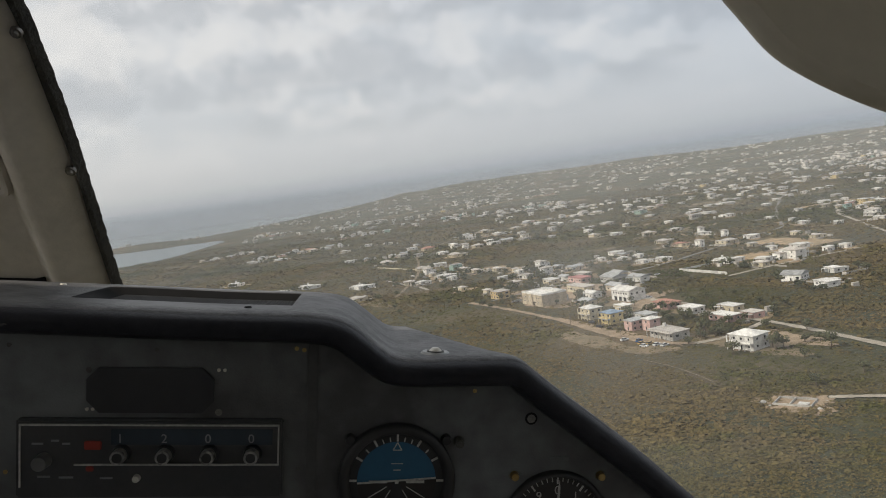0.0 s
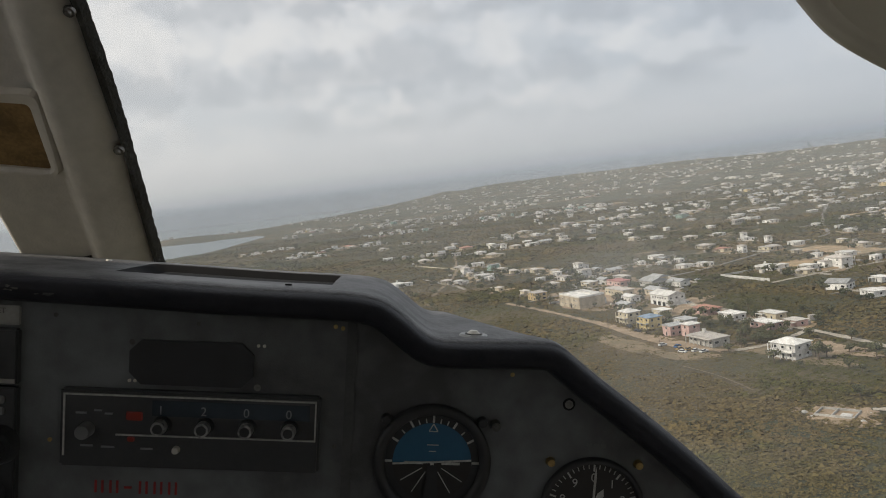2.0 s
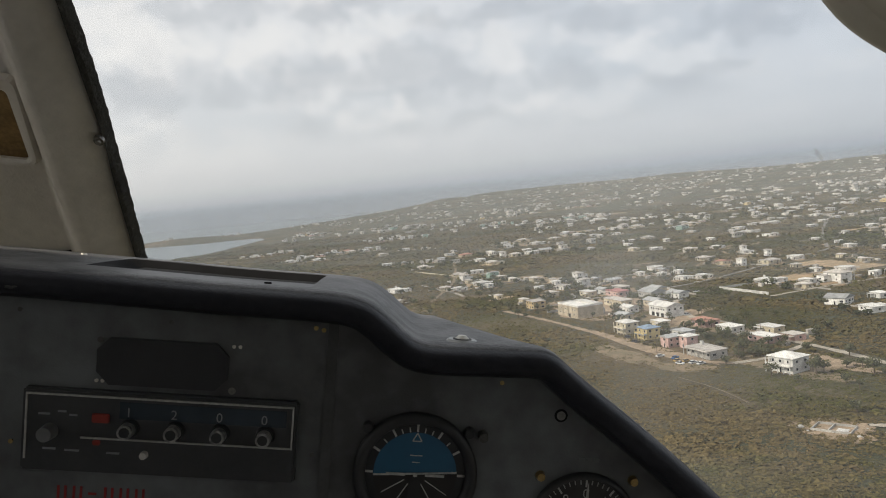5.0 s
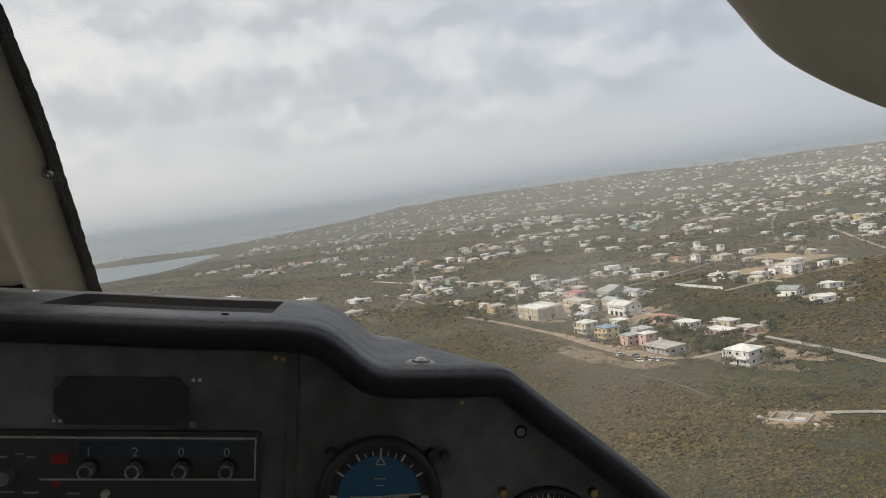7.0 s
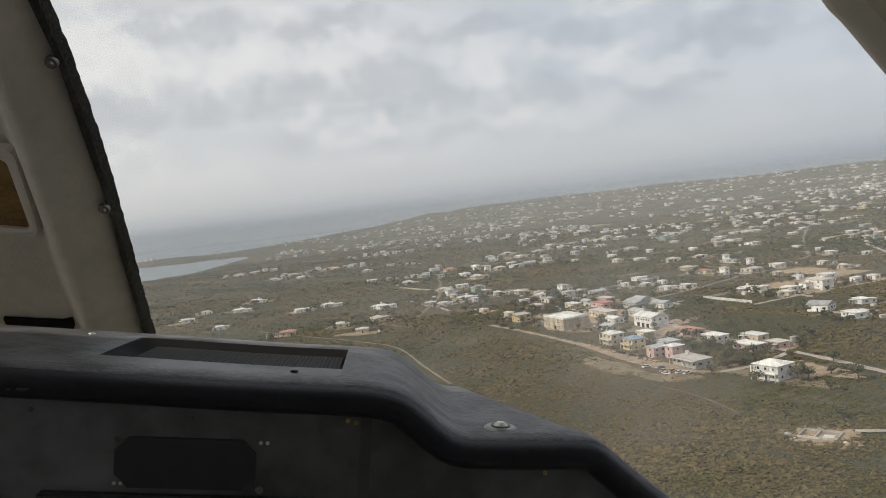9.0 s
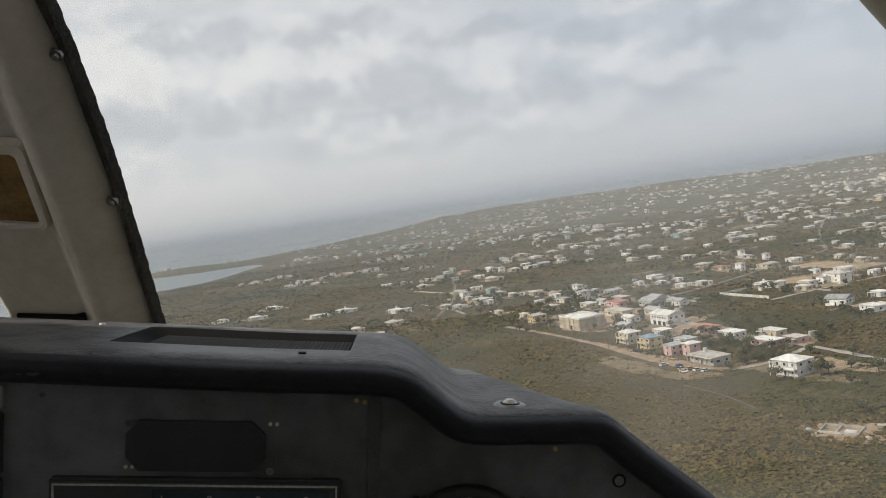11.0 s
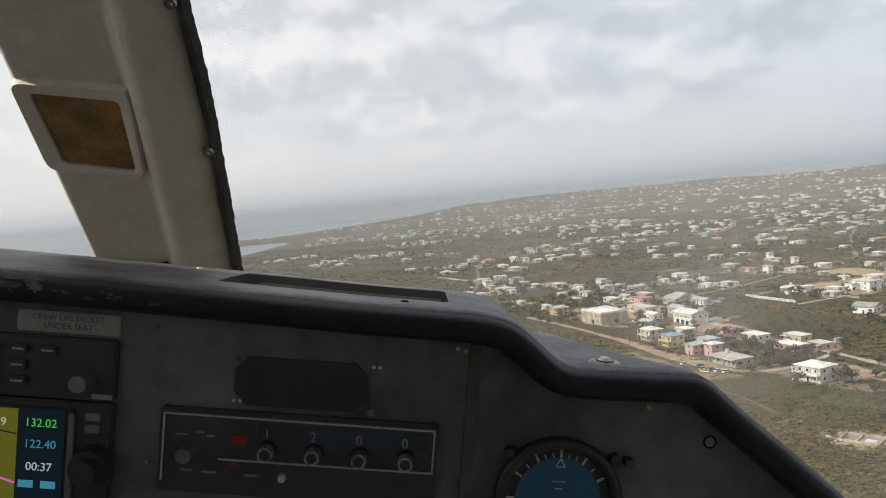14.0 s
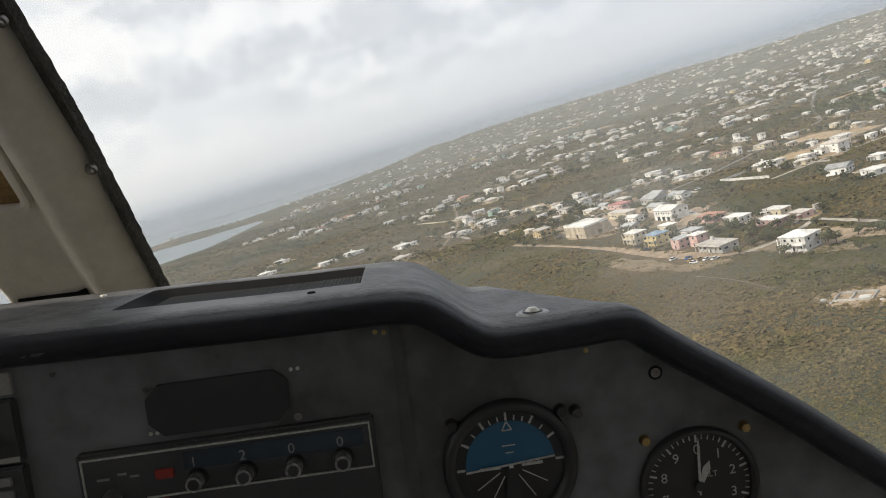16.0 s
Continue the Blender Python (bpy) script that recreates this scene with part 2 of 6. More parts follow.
M_PANEL = mat("panel_grey", (0.158, 0.167, 0.170), 0.6, second=(0.06, 0.06, 0.06), scale=6, amount=0.5, bump=0.15, bump_scale=700)
M_SEAM = mat("seam_grey", (0.075, 0.076, 0.074), 0.6, second=(0.05, 0.05, 0.05), scale=40)
M_DULL = mat("dull_screw", (0.10, 0.098, 0.09), 0.5, 0.3, second=(0.06, 0.058, 0.05), scale=250)
M_BLACK = mat("instrument_black", (0.028, 0.028, 0.030), 0.45)
M_TRIM = mat("post_trim", (0.75, 0.70, 0.625), 0.5, second=(0.60, 0.56, 0.50), scale=9, amount=0.5, bump=0.2, bump_scale=320)
M_VISOR = mat("visor_beige", (0.60, 0.55, 0.45), 0.65, second=(0.50, 0.46, 0.37), scale=7, amount=0.4, bump=0.15, bump_scale=400)
M_SEAL = mat("rubber_seal", (0.020, 0.019, 0.017), 0.8, second=(0.045, 0.042, 0.034), scale=40, amount=0.6, bump=0.6, bump_scale=250)
M_CARD = mat("brown_card", (0.33, 0.20, 0.075), 0.35, second=(0.17, 0.10, 0.035), scale=34, amount=0.6)
M_STEEL = mat("screw_steel", (0.72, 0.70, 0.64), 0.35, 0.35, second=(0.5, 0.47, 0.4), scale=200)
M_BOLT = mat("dull_bolt", (0.30, 0.29, 0.27), 0.4, 0.6, second=(0.16, 0.15, 0.14), scale=250)
M_BRASS = mat("screw_brass", (0.5, 0.36, 0.15), 0.35, 1.0, second=(0.3, 0.2, 0.08), scale=200)
M_WHITE = mat("white_paint_mark", (0.52, 0.51, 0.48), 0.5, second=(0.36, 0.36, 0.34), scale=300, amount=0.6)
M_RIM = mat("dull_rim", (0.52, 0.51, 0.48), 0.3, 0.6, second=(0.12, 0.12, 0.12), scale=300)
M_DIGIT = mat("grey_numeral", (0.30, 0.31, 0.32), 0.5)
M_KNOB = mat("knob_grey", (0.34, 0.34, 0.33), 0.3, 0.7)
M_CASE = mat("radio_case", (0.034, 0.035, 0.037), 0.45, second=(0.052, 0.052, 0.052), scale=30, amount=0.4)
M_STRIP = mat("digit_window", (0.032, 0.046, 0.060), 0.2)
M_DIAL_SKY = mat("dial_blue", (0.022, 0.105, 0.190), 0.4, second=(0.016, 0.080, 0.155), scale=30, amount=0.3)
M_DIAL_GND = mat("dial_dark", (0.025, 0.022, 0.02), 0.5)
M_REDLET = mat("red_marking", (0.34, 0.026, 0.022), 0.5, second=(0.20, 0.02, 0.018), scale=300)
M_PLACARD = mat("placard", (0.36, 0.35, 0.32), 0.5, second=(0.24, 0.23, 0.21), scale=40, amount=0.4)
M_PLACTXT = mat("placard_ink", (0.15, 0.13, 0.125), 0.6)
M_LAMP_RED = mat("red_lamp", (0.34, 0.040, 0.025), 0.3)
M_MAP = glow("screen_map", (0.33, 0.34, 0.03), 0.18)
M_DATA = glow("screen_data", (0.01, 0.03, 0.05), 0.15)
M_SCR_GREEN = glow("screen_green", (0.1, 0.8, 0.12), 0.35)
M_SCR_WHITE = glow("screen_white", (0.7, 0.8, 0.8), 0.35)
M_SCR_CYAN = glow("screen_cyan", (0.1, 0.5, 0.7), 0.28)
M_SCR_PINK = glow("screen_pink", (0.7, 0.15, 0.6), 0.5)
M_CABIN = mat("cabin_lining", (0.78, 0.785, 0.785), 0.8, second=(0.70, 0.70, 0.70), scale=4)
M_CABIN_DARK = mat("cabin_floor", (0.26, 0.25, 0.24), 0.9)

# dusty acrylic windscreen: clear, with a thin film of dust that scatters the daylight
SMEAR = (-0.212, -0.352, 0.028)      # minus the smear's middle on the pane
M_GLASS = bpy.data.materials.new("dusty_acrylic")
M_GLASS.use_nodes = True
gt = M_GLASS.node_tree
gt.nodes.clear()
g_out, g_mix = gt.nodes.new("ShaderNodeOutputMaterial"), gt.nodes.new("ShaderNodeMixShader")
g_clear, g_dust = gt.nodes.new("ShaderNodeBsdfTransparent"), gt.nodes.new("ShaderNodeBsdfTranslucent")
g_clear.inputs[0].default_value = (0.97, 0.975, 0.97, 1)
g_dust.inputs[0].default_value = (0.80, 0.80, 0.80, 1)
g_co, g_n = gt.nodes.new("ShaderNodeTexCoord"), gt.nodes.new("ShaderNodeTexNoise")
g_n.inputs["Scale"].default_value, g_n.inputs["Detail"].default_value = 4.5, 7
gt.links.new(g_co.outputs["Object"], g_n.inputs["Vector"])
g_mr = gt.nodes.new("ShaderNodeMapRange")
for k, v in (("From Min", 0.3), ("From Max", 0.75), ("To Min", 0.045), ("To Max", 0.115)):
    g_mr.inputs[k].default_value = v
gt.links.new(g_n.outputs[0], g_mr.inputs[0])
# a milky smear left from wiping
g_off, g_len, g_spot, g_sum = gt.nodes.new("ShaderNodeVectorMath"), gt.nodes.new("ShaderNodeVectorMath"), gt.nodes.new("ShaderNodeMapRange"), gt.nodes.new("ShaderNodeMath")
g_off.operation, g_len.operation, g_sum.operation = "MULTIPLY_ADD", "LENGTH", "MULTIPLY_ADD"
g_off.inputs[1].default_value, g_off.inputs[2].default_value = (1.0, 0.8, 0.8), SMEAR
g_spot.interpolation_type = "SMOOTHSTEP"
for k, v in (("From Min", 0.02), ("From Max", 0.16), ("To Min", 0.07), ("To Max", 0.0)):
    g_spot.inputs[k].default_value = v
gt.links.new(g_co.outputs["Object"], g_off.inputs[0]); gt.links.new(g_off.outputs[0], g_len.inputs[0])
gt.links.new(g_len.outputs["Value"], g_spot.inputs[0])
g_nm = gt.nodes.new("ShaderNodeMapRange")
for k, v in (("From Min", 0.3), ("From Max", 0.7), ("To Min", 0.4), ("To Max", 1.4)):
    g_nm.inputs[k].default_value = v
gt.links.new(g_n.outputs[0], g_nm.inputs[0])
gt.links.new(g_spot.outputs[0], g_sum.inputs[0]); gt.links.new(g_nm.outputs[0], g_sum.inputs[1]); gt.links.new(g_mr.outputs[0], g_sum.inputs[2])
gt.links.new(g_sum.outputs[0], g_mix.inputs[0])
gt.links.new(g_clear.outputs[0], g_mix.inputs[1]); gt.links.new(g_dust.outputs[0], g_mix.inputs[2])
gt.links.new(g_mix.outputs[0], g_out.inputs[0])

M_SMEAR = bpy.data.materials.new("insect_smear")
M_SMEAR.use_nodes = True
st_ = M_SMEAR.node_tree
sb = st_.nodes["Principled BSDF"]
sb.inputs["Base Color"].default_value, sb.inputs["Alpha"].default_value = (0.25, 0.25, 0.24, 1), 0.30

# haze over the far island imitated by thin scattering veils, denser near the ground
M_HAZE = bpy.data.materials.new("haze")
M_HAZE.use_nodes = True
ht = M_HAZE.node_tree
ht.nodes.clear()
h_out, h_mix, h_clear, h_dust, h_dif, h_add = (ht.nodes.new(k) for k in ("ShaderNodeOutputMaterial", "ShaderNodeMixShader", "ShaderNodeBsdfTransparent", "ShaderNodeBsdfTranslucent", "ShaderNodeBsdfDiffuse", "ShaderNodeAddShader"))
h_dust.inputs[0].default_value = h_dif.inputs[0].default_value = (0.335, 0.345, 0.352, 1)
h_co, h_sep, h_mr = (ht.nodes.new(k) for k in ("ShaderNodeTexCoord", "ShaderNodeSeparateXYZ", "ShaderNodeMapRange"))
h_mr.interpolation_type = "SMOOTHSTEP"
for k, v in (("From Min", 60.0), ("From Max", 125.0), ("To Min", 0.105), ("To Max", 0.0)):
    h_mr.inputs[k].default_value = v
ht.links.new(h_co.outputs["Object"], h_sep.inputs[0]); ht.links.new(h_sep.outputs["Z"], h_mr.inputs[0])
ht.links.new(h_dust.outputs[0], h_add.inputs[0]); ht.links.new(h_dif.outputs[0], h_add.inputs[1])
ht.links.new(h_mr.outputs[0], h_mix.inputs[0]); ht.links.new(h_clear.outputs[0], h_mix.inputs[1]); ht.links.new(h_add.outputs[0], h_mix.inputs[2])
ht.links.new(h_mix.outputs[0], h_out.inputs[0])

# the island
M_GROUND = mat("scrub_ground", (0.056, 0.050, 0.016), 0.95, second=(0.031, 0.034, 0.012), scale=0.013, amount=1.0, detail=10, third=(0.110, 0.076, 0.038), third_scale=0.009, third_amount=0.9, bump=0.8, bump_scale=0.4)
M_SCRUB = mat("scrub_leaves", (0.064, 0.063, 0.014), 0.9, second=(0.110, 0.083, 0.034), scale=0.013, amount=0.9, detail=7.0, island=0.30, third=(0.040, 0.050, 0.011), third_scale=0.006, third_amount=0.9, spec=0.2)
M_YARD = mat("yard_soil", (0.33, 0.225, 0.130), 0.95, second=(0.20, 0.155, 0.090), scale=0.15, amount=0.7, detail=8, island=0.3)
M_TREE = mat("tree_leaves", (0.058, 0.066, 0.028), 0.8, second=(0.085, 0.082, 0.036), scale=0.3, amount=0.6, island=0.45)
M_TRUNK = mat("bark", (0.12, 0.09, 0.06), 0.9, scale=3)
M_EARTH = mat("bare_earth", (0.205, 0.150, 0.092), 0.95, second=(0.135, 0.108, 0.062), scale=0.12, amount=0.7, detail=8)
M_SAND = mat("pale_sand", (0.32, 0.240, 0.160), 0.95, second=(0.20, 0.150, 0.098), scale=0.15, amount=0.6, detail=8)
M_ROAD = mat("coral_road", (0.37, 0.335, 0.275), 0.95, second=(0.25, 0.22, 0.175), scale=0.2, amount=0.6, detail=8)
M_ASPH = mat("worn_asphalt", (0.13, 0.125, 0.115), 0.9, second=(0.20, 0.185, 0.16), scale=0.25, amount=0.6)
M_SEA = mat("sea", (0.115, 0.150, 0.175), 0.35, second=(0.095, 0.13, 0.15), scale=0.01, amount=0.5)
M_PANE = mat("window_dark", (0.02, 0.024, 0.028), 0.15)
M_FRAME = mat("window_frame", (0.6, 0.6, 0.58), 0.5)


def wallmat(name, c):
    return mat(name, c, 0.85, second=tuple(v * 0.62 for v in c), scale=0.35, amount=0.55, detail=8, objrand=0.16)


W_WHITE = wallmat("wall_white", (0.80, 0.79, 0.76))
W_CREAM = wallmat("wall_cream", (0.64, 0.57, 0.42))
W_BEIGE = wallmat("wall_beige", (0.52, 0.45, 0.34))
W_YELLOW = wallmat("wall_yellow", (0.66, 0.53, 0.27))
W_PINK = wallmat("wall_pink", (0.60, 0.41, 0.37))
W_GREY = wallmat("wall_grey", (0.42, 0.41, 0.38))
W_GREEN = wallmat("wall_green", (0.30, 0.44, 0.38))
W_TAN = wallmat("wall_tan", (0.50, 0.38, 0.20))
R_WHITE = wallmat("roof_white", (0.66, 0.65, 0.62))
R_GREY = wallmat("roof_grey", (0.36, 0.37, 0.37))
R_BLUE = wallmat("roof_blue", (0.22, 0.30, 0.40))
R_RED = wallmat("roof_red", (0.36, 0.19, 0.14))
R_ROSE = wallmat("roof_rose", (0.38, 0.17, 0.155))
R_CONC = wallmat("roof_concrete", (0.47, 0.44, 0.40))


# ---------------------------------------------------------------- building helpers
def mesh(name, bm, *mats, smooth=False):
    me = bpy.data.meshes.new(name)
    bm.normal_update()
    bm.to_mesh(me)
    bm.free()
    for m in mats:
        me.materials.append(m)
    if smooth:
        me.polygons.foreach_set("use_smooth", [True] * len(me.polygons))
    return me


def part(name, bm, material, parent, label="", smooth=False, m=None):
    mats = material if isinstance(material, (tuple, list)) else (material,)
    me = bm if isinstance(bm, bpy.types.Mesh) else mesh(name, bm, *mats, smooth=smooth)
    ob = new(name, me)
    ob.parent = parent
    if m is not None:
        ob.matrix_basis = m
    if label:
        tagged(ob, label)
    return ob


def thing(name, label, category, m, group="", kind=""):
    ob = new(name)
    ob.empty_display_size = 0.1
    ob.matrix_world = m
    return tagged(ob, label, category, group, kind)


def box(bm, x0, y0, z0, x1, y1, z1, index=0, bevel=0.0):
    r = bmesh.ops.create_cube(bm, size=1.0, matrix=Matrix.Translation(((x0 + x1) / 2, (y0 + y1) / 2, (z0 + z1) / 2)) @ Matrix.Diagonal((x1 - x0, y1 - y0, z1 - z0, 1)))
    fs = {f for v in r["verts"] for f in v.link_faces}
    for f in fs:
        f.material_index = index
    if bevel:
        es = {e for v in r["verts"] for e in v.link_edges}
        bmesh.ops.bevel(bm, geom=list(es), offset=bevel, segments=2, affect="EDGES", clamp_overlap=True)
    return bm


def boxes(*specs, bevel=0.0):
    bm = bmesh.new()
    for s in specs:
        box(bm, *s, bevel=bevel)
    return bm


def disc(bm, r0, r1, y0, y1, seg=32, cx=0.0, cz=0.0, index=0):
    """A round body along y: radius r0 at y0 and r1 at y1, closed."""
    m = Matrix.Translation((cx, (y0 + y1) / 2, cz)) @ Matrix.Rotation(radians(90), 4, "X")
    r = bmesh.ops.create_cone(bm, cap_ends=True, segments=seg, radius1=r1, radius2=r0, depth=abs(y1 - y0), matrix=m)
    for v in r["verts"]:
        for f in v.link_faces:
            f.material_index = index
    return bm


def spline(points, n):
    """Points along a smooth curve through the given ones."""
    p = [Vector(q) for q in points]
    p = [p[0] * 2 - p[1]] + p + [p[-1] * 2 - p[-2]]
    out = []
    for i in range(1, len(p) - 2):
        for k in range(n):
            t = k / n
            a, b, c, d = p[i - 1], p[i], p[i + 1], p[i + 2]
            out.append(0.5 * ((2 * b) + (c - a) * t + (2 * a - 5 * b + 4 * c - d) * t * t + (3 * b - a - 3 * c + d) * t ** 3))
    out.append(p[-2])
    return out


def text(body, size, material, parent, m, align="CENTER", name="lettering"):
    cu = bpy.data.curves.new(name, "FONT")
    cu.body, cu.size, cu.align_x, cu.align_y, cu.extrude = body, size, align, "CENTER", 0.0001
    tmp = bpy.data.objects.new(name, cu)
    scene.collection.objects.link(tmp)
    me = bpy.data.meshes.new_from_object(tmp.evaluated_get(bpy.context.evaluated_depsgraph_get()))
    bpy.data.objects.remove(tmp)
    me.materials.clear()
    me.materials.append(material)
    ob = new(name, me)
    ob.parent = parent
    ob.matrix_basis = m
    return ob


FACE = pose(0, 0, 0, 90, 0, 0)      # turns lettering to face aft


def at(x, y, z):
    return Matrix.Translation((x, y, z))


# ---------------------------------------------------------------- cockpit: glareshield
RIDGE = spline([(-0.95, -0.030), (-0.60, -0.034), (-0.30, -0.039), (-0.17, -0.0420), (-0.12, -0.0425), (-0.095, -0.0430), (-0.080, -0.0445), (-0.068, -0.0485),
                (-0.055, -0.0575), (-0.044, -0.0660), (-0.035, -0.0705), (-0.020, -0.0715), (0.015, -0.0706), (0.040, -0.0700), (0.052, -0.0735), (0.062, -0.0810),
                (0.080, -0.0945), (0.105, -0.1120), (0.1404, -0.1380), (0.175, -0.1660), (0.26, -0.235), (0.36, -0.32)], 5)


def deck_back(x):
    """How far ahead the deck over the panel reaches."""
    if x < -0.02:
        return 0.155
    return max(0.008, 0.155 - (x + 0.02) * 2.25)


shield = thing("glareshield", "worn black padded glareshield over the instrument panel", "glareshield", COCKPIT)
LIP = [(-0.0172, 0.002), (-0.0180, -0.006), (-0.0165, -0.016), (-0.0122, -0.0225), (-0.0072, -0.0245), (-0.0030, -0.0232), (-0.0007, -0.0198), (0.0006, -0.0155), (0.0012, -0.010), (0.0012, 0.003)]
bm, rows = bmesh.new(), []
for i, p in enumerate(RIDGE):
    a, c = RIDGE[max(i - 1, 0)], RIDGE[min(i + 1, len(RIDGE) - 1)]
    tx, tz = c[0] - a[0], c[1] - a[1]
    ln = math.hypot(tx, tz)
    nx, nz = -tz / ln, tx / ln
    rows.append([bm.verts.new((p[0] + nx * n, y, p[1] + nz * n)) for n, y in LIP])
for r0, r1 in zip(rows, rows[1:]):
    for k in range(len(r0) - 1):
        bm.faces.new((r0[k], r1[k], r1[k + 1], r0[k + 1]))
part("lip", bm, M_VINYL, shield, "rounded black vinyl lip", smooth=True)


def ridge_z(x):
    for a, c in zip(RIDGE, RIDGE[1:]):
        if a[0] <= x <= c[0]:
            return a[1] + (c[1] - a[1]) * (x - a[0]) / max(c[0] - a[0], 1e-6)
    return RIDGE[-1][1]


def lip_point(x, q):
    """A point just proud of the lip at x; q counts the lip's profile stations."""
    k = min(max(int(q), 0), len(LIP) - 2)
    (n0, y0), (n1, y1) = LIP[k], LIP[k + 1]
    t = q - k
    return x, y0 + (y1 - y0) * t - 0.0004, ridge_z(x) + n0 + (n1 - n0) * t + 0.0004


wr = random.Random(3)
for i in range(46):
    near = i < 26
    cx, cq = (wr.gauss(-0.372, 0.014), wr.uniform(3.4, 5.9)) if near else (wr.uniform(-0.41, -0.27), wr.uniform(3.2, 4.6))
    rx, rq = (wr.uniform(0.0018, 0.0060), wr.uniform(0.18, 0.75)) if near else (wr.uniform(0.001, 0.0038), wr.uniform(0.1, 0.3))
    bm = bmesh.new()
    ring = []
    for k in range(13):
        a, q_ = 6.283 * k / 13, wr.uniform(0.45, 1.15)
        ring.append(bm.verts.new(lip_point(cx + rx * q_ * math.cos(a), cq + rq * q_ * math.sin(a))))
    mid_ = bm.verts.new(lip_point(cx, cq))
    for a, c in zip(ring, ring[1:] + ring[:1]):
        bm.faces.new((mid_, a, c))
    part("worn_patch", bm, M_WORN, shield, "pale worn patch")

# the deck, with a shallow tray sunk into it, its shade painted black
bm, rows = bmesh.new(), []
TX0, TX1 = -0.2630, -0.1090
xs_ = sorted({round(p[0], 5) for p in RIDGE if p[0] < 0.30} | {TX0, TX0 + 0.003, TX0 + 0.012, TX1, TX1 - 0.0012})
for x in xs_:
    back = deck_back(x)
    slope = (ridge_z(x + 0.004) - ridge_z(x - 0.004)) / 0.008
    cols = [-0.0170, -0.0140, 0.006, 0.036, 0.0372, 0.08, 0.1268, 0.128, 0.146, 0.155, 0.160, 0.166]
    k_ = (back - 0.006) / 0.149 if back < 0.155 else 1.0
    line = []
    for y in cols:
        yy = y if y <= 0.006 else 0.006 + (y - 0.006) * k_
        z = ridge_z(x) + 0.001 * math.sqrt(1 + slope * slope) + (0.0007 if y > -0.015 else -0.0024) - 0.003 * (max(y, 0) / 0.155) ** 2
        if TX0 < x < TX1 and 0.0365 < y < 0.1275:
            z -= 0.0066 * min(1.0, (x - TX0) / 0.012)
        if y > 0.155:
            z -= 0.03 * (y - 0.155) / 0.011
        line.append(bm.verts.new((x, yy, z)))
    rows.append(line)
for r0, r1 in zip(rows, rows[1:]):
    for k in range(len(r0) - 1):
        fc = bm.faces.new((r0[k], r1[k], r1[k + 1], r0[k + 1]))
        # recess faces take black, which puts the tray's shade into the colour
        if TX0 - 0.0005 < fc.calc_center_median().x < TX1 + 0.0005 and 3 <= k <= 6:
            fc.material_index = 1
part("deck", bm, (M_DECK, M_SLOT), shield, "scuffed dark grey deck with sunk tray, its shade painted black", smooth=True)
bm, rows = bmesh.new(), []
for i in range(60):
    x = TX0 + 0.0125 + (TX1 - 0.003 - TX0 - 0.0125) * i / 59
    z = ridge_z(x) - 0.0040
    rows.append([bm.verts.new((x, y, z - 0.003 * (y / 0.155) ** 2)) for y in (0.0382, 0.06, 0.08, 0.10, 0.1255)])
for r0, r1 in zip(rows, rows[1:]):
    for k in range(4):
        bm.faces.new((r0[k], r1[k], r1[k + 1], r0[k + 1]))
part("ribbed_mat", bm, M_MAT, shield, "finely ribbed dark rubber mat")
bm = bmesh.new()
bmesh.ops.create_cone(bm, cap_ends=True, segments=28, radius1=0.0105, radius2=0.0090, depth=0.0014, matrix=at(-0.0071, 0.012, -0.0691))
stud = part("stud", bm, M_KNOB, shield, "chrome press stud")
bm = bmesh.new()
bmesh.ops.create_cone(bm, cap_ends=True, segments=24, radius1=0.0062, radius2=0.0062, depth=0.0006, matrix=at(-0.0071, 0.012, -0.0682))
part("recess", bm, M_DULL, stud, "dark ring")
bm = bmesh.new()
bmesh.ops.create_cone(bm, cap_ends=True, segments=20, radius1=0.0046, radius2=0.0026, depth=0.0020, matrix=at(-0.0071, 0.012, -0.0670))
part("cap", bm, M_STEEL, stud, "bright domed cap")
for x, y in ((-0.300, 0.130), (-0.138, 0.018)):
    bm = bmesh.new()
    bmesh.ops.create_cone(bm, cap_ends=True, segments=14, radius1=0.003, radius2=0.0022, depth=0.0015, matrix=at(x, y, ridge_z(x) + 0.0018 - 0.003 * (y / 0.155) ** 2))
    part("screw", bm, M_STEEL if x < -0.2 else M_SLOT, shield)

# ---------------------------------------------------------------- cockpit: panel
panel = thing("instrument_panel", "dark grey painted metal instrument panel with screws", "instrument panel", COCKPIT)


def plate(x0, x1, top, bottom=-0.42, y0=0.0, y1=0.003):
    """A panel plate whose upper edge follows the lip."""
    bm = bmesh.new()
    n = 24
    f, b = [], []
    for i in range(n + 1):
        x = x0 + (x1 - x0) * i / n
        zt = top(x)
        f.append((bm.verts.new((x, y0, zt)), bm.verts.new((x, y0, bottom))))
        b.append((bm.verts.new((x, y1, zt)), bm.verts.new((x, y1, bottom))))
    for (a, b2), (c, d) in zip(f, f[1:]):
        bm.faces.new((a, b2, d, c))
    for (a, b2), (c, d) in zip(b, b[1:]):
        bm.faces.new((c, d, b2, a))
    bm.faces.new((f[0][0], b[0][0], b[0][1], f[0][1]))
    bm.faces.new((f[-1][1], b[-1][1], b[-1][0], f[-1][0]))
    return bm


part("left_plate", plate(-0.95, -0.0935, lambda x: ridge_z(x) - 0.012), M_PANEL, panel)
part("right_plate", plate(-0.0885, 0.34, lambda x: min(ridge_z(x) - 0.012, -0.050) if x < 0 else ridge_z(x) - 0.015), M_PANEL, panel)
part("seam_strip", boxes((-0.0945, -0.0012, -0.42, -0.0878, 0.0, -0.058)), M_SEAM, panel, "dark seam strip")


